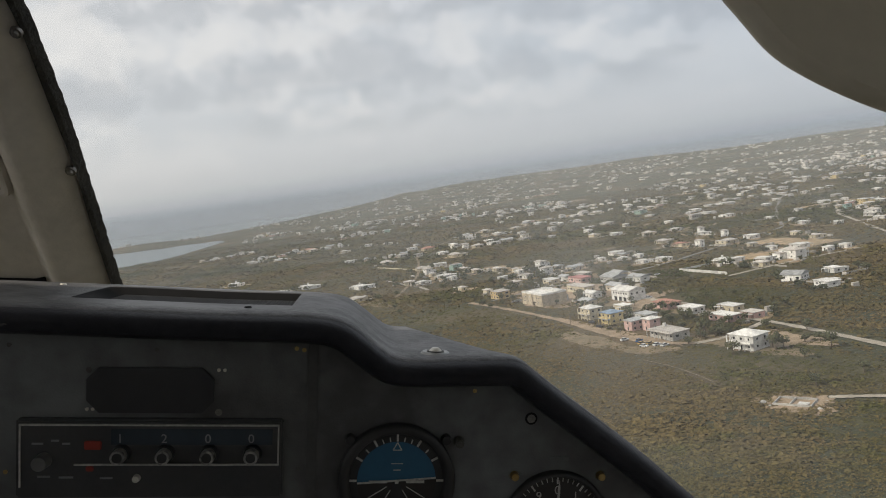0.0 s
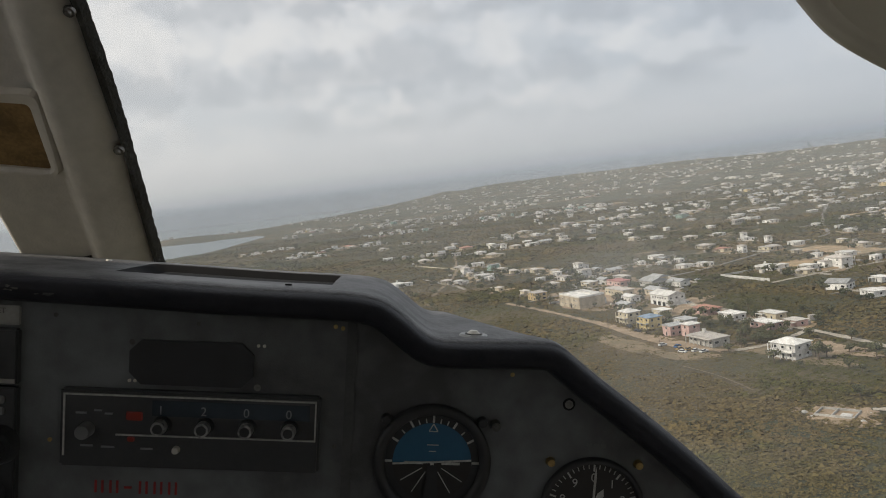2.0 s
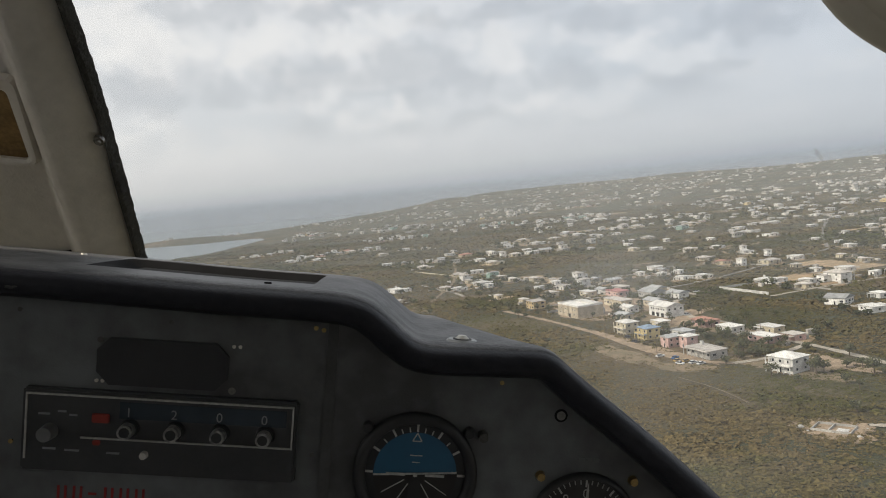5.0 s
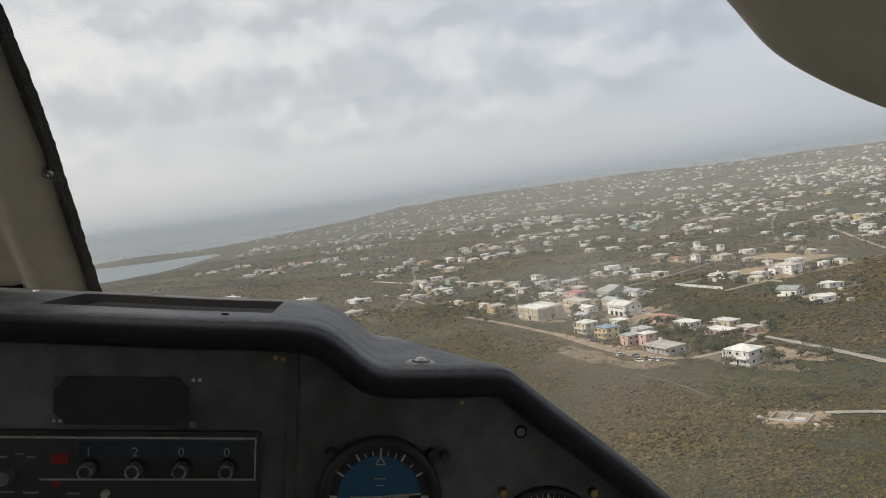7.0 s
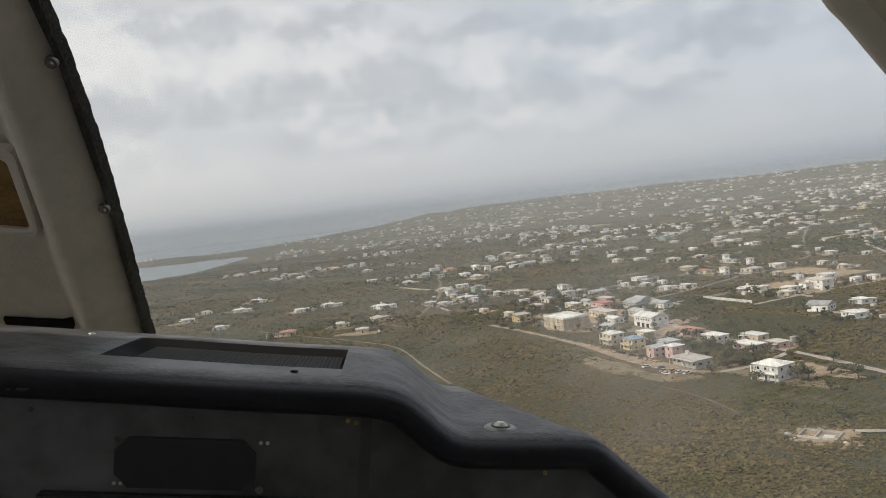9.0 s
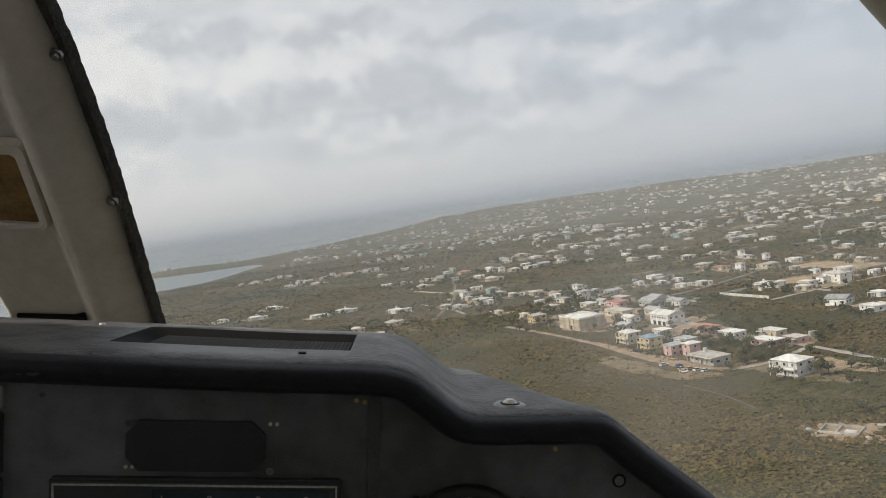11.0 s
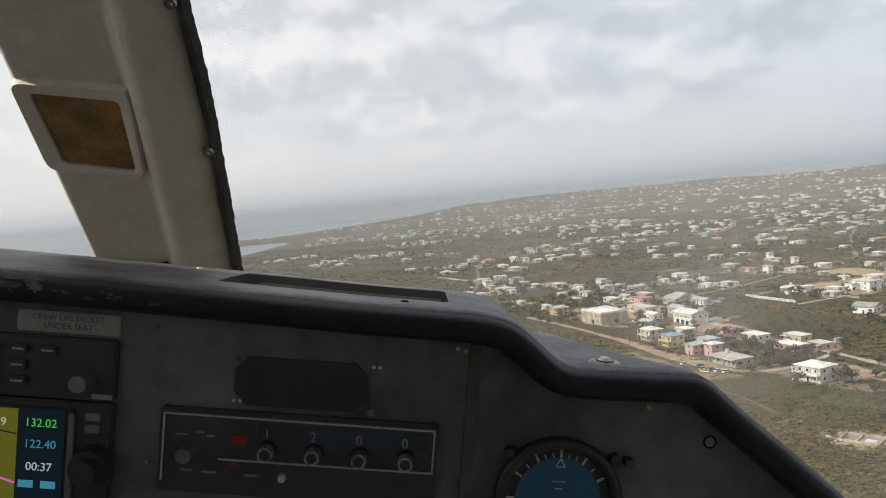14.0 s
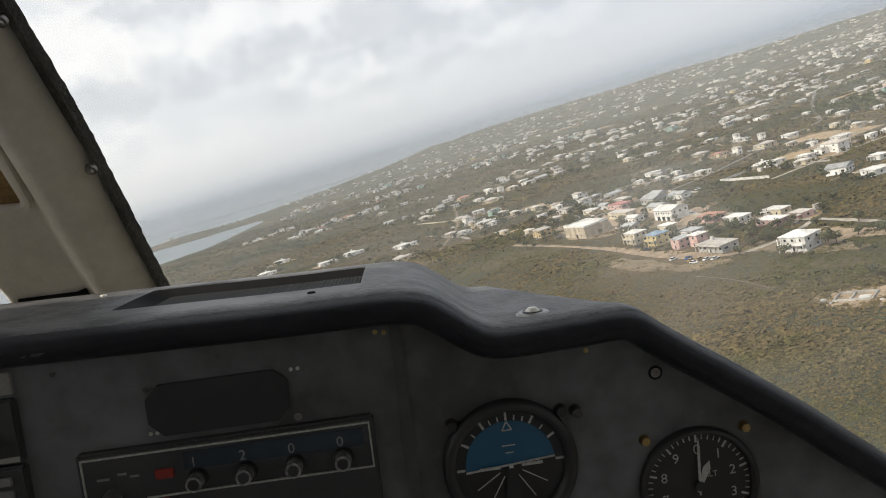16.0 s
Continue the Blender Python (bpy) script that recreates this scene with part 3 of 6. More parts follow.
def screw(parent, x, z, r=0.0028, material=M_STEEL, y=-0.0016):
    bm = bmesh.new()
    disc(bm, r, r * 0.75, 0.0, y, 14, x, z)
    box(bm, x - r * 0.8, y - 0.0002, z - r * 0.16, x + r * 0.8, y + 0.0002, z + r * 0.16)
    return part("screw", bm, material, parent)


for x, z, m_ in ((-0.0975, -0.0665, M_BRASS), (-0.1025, -0.0655, M_BRASS), (-0.194, -0.0675, M_DULL), (-0.288, -0.0655, M_DULL), (0.0606, -0.1128, M_BOLT),
                 (-0.100, -0.148, M_DULL), (-0.290, -0.150, M_BRASS), (0.020, -0.0935, M_BRASS)):
    screw(panel, x, z, 0.0030 if x > 0.05 else 0.0015, m_)
bm = bmesh.new()
disc(bm, 0.0044, 0.0040, 0.0, -0.0010, 20, 0.0606, -0.1128)
part("washer", bm, M_SLOT, panel, "dark cupped washer")

# blanking cover with cut corners
cover = thing("blanking_cover", "black blanking cover with cut corners on the panel", "cover plate", COCKPIT)
bm = bmesh.new()
X0, X1, Z0, Z1, CT = -0.239, -0.1565, -0.110, -0.0795, 0.008
oct_ = [(X0 + CT, Z0), (X1 - CT, Z0), (X1, Z0 + CT), (X1, Z1 - CT), (X1 - CT, Z1), (X0 + CT, Z1), (X0, Z1 - CT), (X0, Z0 + CT)]
fv, bv = [bm.verts.new((x, -0.0022, z)) for x, z in oct_], [bm.verts.new((x, -0.0002, z)) for x, z in oct_]
bm.faces.new(fv)
for i in range(8):
    bm.faces.new((fv[i], bv[i], bv[(i + 1) % 8], fv[(i + 1) % 8]))
part("plate", bm, M_BLACK, cover)
for x, z in ((-0.1538, -0.0808), (-0.1498, -0.0808), (-0.2388, -0.1078), (-0.2350, -0.1078)):
    screw(cover, x, z, 0.0012, M_STEEL)
screw(cover, -0.1535, -0.1095, 0.0024, M_BOLT)
screw(cover, -0.2375, -0.0815, 0.0020, M_DULL)

# transponder
xp = thing("transponder", "black aircraft transponder with white outlined face and four code knobs", "transponder", COCKPIT)
part("case", boxes((-0.282, -0.006, -0.166, -0.110, 0.05, -0.1135), bevel=0.0015), M_CASE, xp)
for n, s in (("frame_line", (-0.2785, -0.0072, -0.1175, -0.1125, -0.006, -0.1164)), ("frame_line", (-0.1135, -0.0072, -0.1435, -0.1125, -0.006, -0.1164)),
             ("frame_line", (-0.2795, -0.0072, -0.1585, -0.2785, -0.006, -0.1164)), ("frame_line", (-0.245, -0.0072, -0.1440, -0.1125, -0.006, -0.1430))):
    part(n, boxes(s), M_WHITE, xp, "white painted line")
part("digit_window", boxes((-0.2215, -0.0068, -0.1300, -0.117, -0.006, -0.1195)), M_STRIP, xp, "blue-grey code window")
for k, ch in enumerate("1200"):
    x = -0.2148 + 0.0283 * k
    text(ch, 0.0085, M_DIGIT, xp, at(x - 0.001, -0.0070, -0.1262) @ FACE, name="digit")
    bm = bmesh.new()
    disc(bm, 0.0056, 0.0062, -0.0105, -0.006, 24, x, -0.1359)
    kn = part("code_knob", bm, M_BLACK, xp, "small black knob with metal rim")
    bm = bmesh.new()
    disc(bm, 0.0046, 0.0048, -0.0175, -0.0105, 24, x, -0.1359)
    part("rim", bm, M_RIM, kn, "dull metal rim")
    bm = bmesh.new()
    disc(bm, 0.0032, 0.0032, -0.0179, -0.0175, 20, x, -0.1359)
    part("cap", bm, M_BLACK, kn)
bm = bmesh.new()
disc(bm, 0.0046, 0.0052, -0.016, -0.006, 24, -0.264, -0.1405)
part("selector_knob", bm, M_KNOB, xp)
part("reply_lamp", boxes((-0.2385, -0.0075, -0.1335, -0.2275, -0.006, -0.1275), bevel=0.0006), M_LAMP_RED, xp, "red reply lamp")
part("ident_lamp", boxes((-0.2375, -0.0073, -0.1480, -0.2325, -0.006, -0.1445), bevel=0.0006), M_LAMP_RED, xp, "small red lamp")
for x, z, w in ((-0.268, -0.1295, 0.007), (-0.257, -0.1275, 0.005), (-0.250, -0.1295, 0.005), (-0.264, -0.1515, 0.008), (-0.250, -0.1520, 0.009), (-0.2245, -0.1525, 0.008)):
    part("legend_bar", boxes((x - w / 2, -0.0068, z - 0.0006, x + w / 2, -0.006, z + 0.0006)), M_DIGIT, xp)
bm = bmesh.new()
disc(bm, 0.0022, 0.0026, -0.010, -0.006, 16, -0.205, -0.1525)
part("push_button", bm, M_STEEL, xp)

# registration plate: red strokes only
reg = thing("registration_plate", "red painted registration marks on the dark panel", "marking", COCKPIT)
for k in range(6):
    x = -0.2600 + k * 0.0098
    if k == 2:
        part("stroke", boxes((x, -0.0008, -0.1822, x + 0.0050, -0.0001, -0.1808)), M_REDLET, reg)
        continue
    for u in (0.0, 0.0044):
        part("stroke", boxes((x + u, -0.0008, -0.1855, x + u + 0.0015, -0.0001, -0.1770)), M_REDLET, reg)

# attitude indicator
ai = thing("attitude_indicator", "round black attitude indicator with blue sky dial", "flight instrument", COCKPIT @ at(-0.0325, 0, -0.1565))
bm = bmesh.new()
seg = 48
ring = []
for k in range(seg):
    a = 2 * math.pi * k / seg
    c, s = math.cos(a), math.sin(a)
    ring.append([bm.verts.new((r * c, y, r * s)) for r, y in ((0.0405, 0.0), (0.0405, -0.005), (0.0385, -0.0068), (0.0345, -0.0068), (0.0325, -0.002))])
for k in range(seg):
    for j in range(4):
        bm.faces.new((ring[k][j], ring[(k + 1) % seg][j], ring[(k + 1) % seg][j + 1], ring[k][j + 1]))
part("bezel", bm, M_BLACK, ai, "black bezel", smooth=True)
bm = bmesh.new()
disc(bm, 0.0333, 0.0333, -0.0012, -0.0004, 48)
part("dial_card", bm, M_BLACK, ai)
ROLL = 4.0


def half(up, r, y, n=20):
    bm = bmesh.new()
    vs = [bm.verts.new((r * math.cos(a), y, (r if up else -r) * math.sin(a))) for a in (math.pi * k / n for k in range(n + 1))]
    bm.faces.new(vs if not up else vs[::-1])
    return bm


part("sky_half", half(True, 0.0272, -0.0016), M_DIAL_SKY, ai, "blue upper half", m=pose(0, 0, 0, 0, -ROLL, 0))
part("ground_half", half(False, 0.0272, -0.0016), M_DIAL_GND, ai, "dark lower half", m=pose(0, 0, 0, 0, -ROLL, 0))
part("horizon_bar", boxes((-0.0272, -0.0020, -0.0006, 0.0272, -0.0016, 0.0006)), M_WHITE, ai, m=pose(0, 0, 0, 0, -ROLL, 0))
for a in (-90, -60, -45, -30, -20, -10, 0, 10, 20, 30, 45, 60, 90):
    big = a in (-90, -60, -30, 0, 30, 60, 90)
    bm = boxes((-0.0007 if big else -0.0004, -0.0020, 0.0275, 0.0007 if big else 0.0004, -0.0013, 0.0325 if big else 0.0305))
    part("bank_mark", bm, M_WHITE, ai, m=pose(0, 0, 0, 0, a, 0))
bm = bmesh.new()
for (a, b) in (((-0.0030, 0.0215), (0.0, 0.0268)), ((0.0, 0.0268), (0.0030, 0.0215)), ((0.0030, 0.0215), (-0.0030, 0.0215))):
    d = Vector((b[0] - a[0], 0, b[1] - a[1])); nrm = Vector((-d.z, 0, d.x)).normalized() * 0.0004
    A, B = Vector((a[0], -0.0021, a[1])), Vector((b[0], -0.0021, b[1]))
    bm.faces.new([bm.verts.new(v) for v in (A - nrm, B - nrm, B + nrm, A + nrm)])
part("sky_pointer", bm, M_WHITE, ai)
for x0, x1 in ((-0.019, -0.0065), (0.0065, 0.019)):
    part("wing_bar", boxes((x0, -0.0046, -0.0008, x1, -0.0036, 0.0008)), M_WHITE, ai, "white miniature wing")
part("centre_dot", boxes((-0.0012, -0.0046, -0.0012, 0.0012, -0.0036, 0.0012)), M_WHITE, ai)
for a in (-32, -58, 32, 58):
    part("ground_line", boxes((-0.0003, -0.0020, -0.025, 0.0003, -0.0016, -0.008)), M_WHITE, ai, m=pose(0, 0, 0, 0, a, 0))
for z, w in ((0.0075, 0.005), (0.012, 0.008), (-0.008, 0.005)):
    part("pitch_bar", boxes((-w / 2, -0.0021, z - 0.0003, w / 2, -0.0016, z + 0.0003)), M_WHITE, ai)
bm = bmesh.new()
vs = [bm.verts.new((x, -0.0035, z)) for x, z in ((-0.003, -0.0016), (0.003, -0.0016), (0.0055, -0.030), (-0.0055, -0.030))]
bm.faces.new(vs)
part("symbol_post", bm, M_BLACK, ai)
for x, z in ((-0.0325, 0.0290), (0.0335, 0.0290)):
    bm = bmesh.new()
    disc(bm, 0.0030, 0.0038, -0.006, 0.0, 18, x, z)
    part("mounting_screw", bm, M_BLACK, ai)
bm = bmesh.new()
disc(bm, 0.0030, 0.0036, -0.008, 0.0, 18, 0.0425, 0.0275)
disc(bm, 0.0018, 0.0018, -0.0088, -0.008, 12, 0.0425, 0.0275)
part("stop_screw", bm, M_DULL, ai, "dull cupped screw")

# altimeter
al = thing("altimeter", "round black altimeter with white numbers and pointers", "flight instrument", COCKPIT @ at(0.0812, 0, -0.1865))
bm = bmesh.new()
ring = []
for k in range(seg):
    a = 2 * math.pi * k / seg
    c, s = math.cos(a), math.sin(a)
    ring.append([bm.verts.new((r * c, y, r * s)) for r, y in ((0.0370, 0.0), (0.0370, -0.004), (0.0355, -0.0056), (0.0335, -0.0056), (0.0325, -0.002))])
for k in range(seg):
    for j in range(4):
        bm.faces.new((ring[k][j], ring[(k + 1) % seg][j], ring[(k + 1) % seg][j + 1], ring[k][j + 1]))
part("bezel", bm, M_BLACK, al, "black bezel", smooth=True)
bm = bmesh.new()
disc(bm, 0.0330, 0.0330, -0.0012, -0.0004, 48)
part("dial_card", bm, M_DIAL_GND, al)
for k in range(50):
    a = k * 7.2
    big = k % 5 == 0
    part("scale_mark", boxes((-0.0006 if big else -0.0003, -0.0018, 0.0272 if big else 0.0290, 0.0006 if big else 0.0003, -0.0012, 0.0318)), M_WHITE, al, m=pose(0, 0, 0, 0, a, 0))
for k in range(10):
    a = radians(k * 36)
    text(str(k), 0.0085, M_WHITE, al, at(0.0225 * math.sin(a), -0.0016, 0.0225 * math.cos(a)) @ FACE, name="numeral")
text("ALT", 0.0050, M_WHITE, al, at(0.0075, -0.0016, 0.006) @ FACE)
bm = bmesh.new()
bm.faces.new([bm.verts.new((x, -0.0030, z)) for x, z in ((-0.0007, -0.006), (0.0007, -0.006), (0.0009, 0.024), (0.0, 0.031), (-0.0009, 0.024))])
part("long_pointer", bm, M_WHITE, al, "white long pointer", m=pose(0, 0, 0, 0, 2, 0))
bm = bmesh.new()
bm.faces.new([bm.verts.new((x, -0.0034, z)) for x, z in ((-0.0008, -0.004), (0.0008, -0.004), (0.0025, 0.012), (0.0, 0.017), (-0.0025, 0.012))])
part("short_pointer", bm, M_WHITE, al, "white short pointer", m=pose(0, 0, 0, 0, 24, 0))
bm = bmesh.new()
disc(bm, 0.003, 0.003, -0.0042, -0.0012, 20)
part("hub", bm, M_BLACK, al)
for x in (-0.0310, 0.0310):
    bm = bmesh.new()
    disc(bm, 0.0026, 0.0034, -0.0045, 0.0, 16, x, 0.0328)
    part("mounting_screw", bm, M_BRASS, al, "brass mounting screw")
for x in (-0.006, -0.001, 0.004):
    part("legend_bar", boxes((x, -0.0006, 0.0435, x + 0.0035, -0.0001, 0.0465)), M_PANEL, al)

# placard and avionics stack
pl = thing("safety_placard", "pale worn placard with printed safety notice", "placard", COCKPIT)
part("plate", boxes((-0.3735, -0.0022, -0.0735, -0.3105, -0.0002, -0.0605), bevel=0.0008), M_PLACARD, pl)
text("CREW LIFE JACKET\nUNDER SEAT", 0.0052, M_PLACTXT, pl, at(-0.342, -0.0024, -0.0668) @ FACE)

ap = thing("audio_panel", "black audio selector panel with rows of grey buttons", "radio panel", COCKPIT)
part("case", boxes((-0.470, -0.006, -0.1130, -0.3105, 0.04, -0.0755), bevel=0.0012), M_CASE, ap)
for r in range(3):
    for k in range(7):
        x, z = -0.4560 + k * 0.0175, -0.0835 - r * 0.0098
        if k == 6 and r > 0:
            continue
        part("push_button", boxes((x - 0.0055, -0.0092, z - 0.0028, x + 0.0055, -0.006, z + 0.0028), bevel=0.0007), M_CASE, ap)
        part("legend_bar", boxes((x - 0.0035, -0.0096, z - 0.0006, x + 0.0035, -0.0093, z + 0.0006)), M_WHITE, ap)
bm = bmesh.new()
disc(bm, 0.0052, 0.0066, -0.018, -0.006, 24, -0.3285, -0.1010)
part("volume_knob", bm, M_KNOB, ap, "grey volume knob")
part("nameplate", boxes((-0.324, -0.0068, -0.1118, -0.3115, -0.006, -0.1088)), M_PLACARD, ap)

gps = thing("gps_navigator", "colour map navigator with yellow land and frequency readouts", "navigator", COCKPIT)
part("case", boxes((-0.470, -0.006, -0.200, -0.3105, 0.05, -0.1145), bevel=0.0012), M_CASE, gps)
part("bezel", boxes((-0.440, -0.0075, -0.1830, -0.3330, -0.006, -0.1185), bevel=0.0006), M_BLACK, gps)
part("map_screen", boxes((-0.436, -0.0082, -0.1800, -0.3665, -0.0075, -0.1205)), M_MAP, gps, "yellow moving map")
part("data_screen", boxes((-0.3665, -0.0082, -0.1800, -0.3385, -0.0075, -0.1205)), M_DATA, gps, "dark frequency column")
for body_, z, m_ in (("132.02", -0.1285, M_SCR_GREEN), ("122.40", -0.1415, M_SCR_CYAN), ("00:37", -0.1555, M_SCR_WHITE)):
    text(body_, 0.0072, m_, gps, at(-0.3525, -0.0086, z) @ FACE, name="readout")
text("029", 0.0070, M_SCR_WHITE, gps, at(-0.3785, -0.0086, -0.1290) @ FACE, name="readout")
text("1.0", 0.0070, M_SCR_WHITE, gps, at(-0.3810, -0.0086, -0.1690) @ FACE, name="readout")
bm = bmesh.new()
for a, b in (((-0.436, -0.134), (-0.405, -0.155)), ((-0.405, -0.155), (-0.3665, -0.166))):
    d = Vector((b[0] - a[0], 0, b[1] - a[1])); nrm = Vector((-d.z, 0, d.x)).normalized() * 0.0007
    A, B = Vector((a[0], -0.0085, a[1])), Vector((b[0], -0.0085, b[1]))
    bm.faces.new([bm.verts.new(v) for v in (A - nrm, B - nrm, B + nrm, A + nrm)])
part("course_line", bm, M_SCR_PINK, gps, "magenta course line")
part("map_water", boxes((-0.436, -0.0084, -0.1800, -0.392, -0.0082, -0.1680)), M_SCR_CYAN, gps)
for x in (-0.3600, -0.3465):
    part("cloud_icon", boxes((x - 0.0045, -0.0086, -0.1685, x + 0.0045, -0.0082, -0.1640), bevel=0.0001), M_SCR_CYAN, gps)
for a, b in (((-0.436, -0.1500), (-0.3980, -0.1310)), ((-0.3980, -0.1310), (-0.3665, -0.1360)), ((-0.4150, -0.1800), (-0.3900, -0.1450))):
    d = Vector((b[0] - a[0], 0, b[1] - a[1])); nrm = Vector((-d.z, 0, d.x)).normalized() * 0.0004
    bm = bmesh.new()
    A, B = Vector((a[0], -0.0084, a[1])), Vector((b[0], -0.0084, b[1]))
    bm.faces.new([bm.verts.new(v) for v in (A - nrm, B - nrm, B + nrm, A + nrm)])
    part("map_line", bm, M_DATA, gps, "dark border line")
part("bright_edge", boxes((-0.3365, -0.0085, -0.1850, -0.3325, -0.006, -0.1215), bevel=0.0006), M_KNOB, gps, "bright metal edge")
bm = bmesh.new()
disc(bm, 0.0115, 0.0135, -0.016, -0.006, 32, -0.3205, -0.1530)
disc(bm, 0.0075, 0.0080, -0.024, -0.016, 28, -0.3205, -0.1530)
part("large_knob", bm, M_CASE, gps, "dark concentric knob")
bm = bmesh.new()
disc(bm, 0.0085, 0.0095, -0.018, -0.006, 28, -0.3255, -0.1860)
part("small_knob", bm, M_CASE, gps)
for z in (-0.1225, -0.1300):
    part("push_button", boxes((-0.3265, -0.0085, z - 0.0025, -0.3175, -0.006, z + 0.0025), bevel=0.0006), M_KNOB, gps)

# ---------------------------------------------------------------- cockpit: centre post, visor, windscreen
POST = COCKPIT @ Matrix(((1, 0, 0, -0.44), (0, -0.6691, -0.7431, 0.30), (0, 0.7431, -0.6691, -0.05), (0, 0, 0, 1)))
post = thing("windscreen_post", "beige plastic trimmed windscreen centre post with rubber seal", "windscreen post", POST)


def strip(stations, section, closed=True):
    bm = bmesh.new()
    rr = [[bm.verts.new((u, s, w)) for u, w in section(s)] for s in stations]
    n = len(rr[0])
    for a, b in zip(rr, rr[1:]):
        for k in range(n if closed else n - 1):
            bm.faces.new((a[k], a[(k + 1) % n], b[(k + 1) % n], b[k]))
    for r, rev in ((rr[0], True), (rr[-1], False)):
        bm.faces.new(r[::-1] if rev else r)
    return bm


def post_edge(s):
    """The inner edge of the seal: nearly straight, bending inward near the top."""
    return 0.1268 - 0.02 * s - 0.35 * max(0.0, s - 0.15) ** 2


def post_section(s):
    l, c, r = -0.012 - 0.10 * max(s, 0.0), 0.0655 - 0.025 * max(s, 0.0), post_edge(s)
    return [(l, -0.05), (l, -0.007), (l + 0.0025, -0.001), (l + 0.0075, 0.002), (l + 0.013, 0.0), (c - 0.012, 0.0), (c - 0.004, -0.003), (c + 0.003, 0.001), (c + 0.008, 0.010), (c + 0.014, 0.0165), (c + 0.022, 0.018), (c + 0.030, 0.0165),
            (r - 0.012, 0.0045), (r - 0.004, 0.0), (r, -0.006), (r - 0.035, -0.05)]


part("trim", strip([-0.03 + 0.03 * k for k in range(18)], post_section), M_TRIM, post, "beige moulded trim", smooth=True)
rng = random.Random(4)
SEALX = {k: rng.uniform(-0.0006, 0.0006) for k in range(160)}


def seal_width(s):
    pinch = sum(math.exp(-((s - q) / 0.035) ** 2) for q in (0.145, 0.282, 0.42))
    return 0.0068 + 0.008 * max(s, 0) - 0.0020 * pinch


def seal_section(s):
    o = post_edge(s) + 0.0072
    w, j = seal_width(s), SEALX[int(s * 200 + 20) % 160]
    return [(o - w - 0.006, -0.020), (o - w, 0.0042), (o - 0.004 + j, 0.001), (o + j, -0.007)]


part("seal", strip([-0.03 + 0.005 * k for k in range(102)], seal_section), M_SEAL, post, "ragged dark rubber seal")
for s in (0.145, 0.282, 0.42):
    bm = bmesh.new()
    u = post_edge(s) + 0.0072 - seal_width(s) - 0.0035
    bmesh.ops.create_cone(bm, cap_ends=True, segments=18, radius1=0.0050, radius2=0.0044, depth=0.003, matrix=at(u, s, 0.0050))
    bmesh.ops.create_cone(bm, cap_ends=True, segments=14, radius1=0.0030, radius2=0.002, depth=0.003, matrix=at(u, s, 0.0074))
    part("bolt", bm, M_BOLT, post, "worn steel bolt with washer")
part("base_slot", boxes((0.000, -0.014, -0.003, 0.062, -0.003, 0.0035)), M_SLOT, post, "black slot at the foot")
# card holder
hold = part("card_holder", bmesh.new(), M_TRIM, post, "raised frame holding a brown card")
bm = bmesh.new()
def rounded(quad, r):
    """A four-sided outline with its corners rounded off."""
    out = []
    for k in range(4):
        p, a, c = Vector(quad[k]), Vector(quad[k - 1]), Vector(quad[(k + 1) % 4])
        s, e = p + (a - p).normalized() * r, p + (c - p).normalized() * r
        for i in range(5):
            t = i / 4
            out.append(s * (1 - t) ** 2 + p * 2 * t * (1 - t) + e * t * t)
    return out


outer = rounded([(-0.0225, 0.110), (0.0645, 0.109), (0.0665, 0.204), (-0.0325, 0.203)], 0.011)
inner = rounded([(-0.0075, 0.119), (0.0555, 0.116), (0.0550, 0.190), (-0.0180, 0.191)], 0.006)
o0 = [bm.verts.new((x, y, 0.0)) for x, y in outer]
o1 = [bm.verts.new((0.019 + (x - 0.019) * 0.955, 0.157 + (y - 0.157) * 0.955, 0.007)) for x, y in outer]
r1 = [bm.verts.new((0.019 + (x - 0.019) * 0.90, 0.157 + (y - 0.157) * 0.90, 0.0068)) for x, y in outer]
i1 = [bm.verts.new((x, y, 0.0045)) for x, y in inner]
i0 = [bm.verts.new((x, y, 0.001)) for x, y in inner]
for k in range(20):
    n = (k + 1) % 20
    bm.faces.new((o0[k], o0[n], o1[n], o1[k]))
    bm.faces.new((o1[k], o1[n], r1[n], r1[k]))
    bm.faces.new((r1[k], r1[n], i1[n], i1[k]))
    bm.faces.new((i1[k], i1[n], i0[n], i0[k]))
bm.to_mesh(hold.data)
bm.free()
bm = bmesh.new()
bm.faces.new([bm.verts.new((x, y, 0.0015)) for x, y in inner])
part("card", bm, M_CARD, hold, "faded brown card")

visor = thing("sun_visor", "beige padded sun visor with rounded corner", "sun visor", COCKPIT @ at(0, -0.05, 0))
VIS = spline([(0.074, 0.42), (0.073, 0.30), (0.079, 0.215), (0.088, 0.183), (0.101, 0.163), (0.111, 0.154), (0.129, 0.1365), (0.148, 0.1185), (0.169, 0.1070), (0.198, 0.0960), (0.225, 0.0890), (0.28, 0.080), (0.42, 0.072), (0.55, 0.075)], 6)
bm = bmesh.new()
prof = [(0.004, 0.010), (0.0, 0.007), (-0.002, 0.0), (0.0, -0.007), (0.004, -0.010), (0.02, -0.0115)]
rr = []
for i, p in enumerate(VIS):
    a, b = VIS[max(i - 1, 0)], VIS[min(i + 1, len(VIS) - 1)]
    t = Vector((b[0] - a[0], b[1] - a[1])).normalized()
    nrm = Vector((-t.y, t.x))
    rr.append([bm.verts.new((p[0] + nrm.x * n, -0.1 - y, p[1] + nrm.y * n)) for n, y in prof])
for r0, r1 in zip(rr, rr[1:]):
    for k in range(len(prof) - 1):
        bm.faces.new((r0[k], r0[k + 1], r1[k + 1], r1[k]))
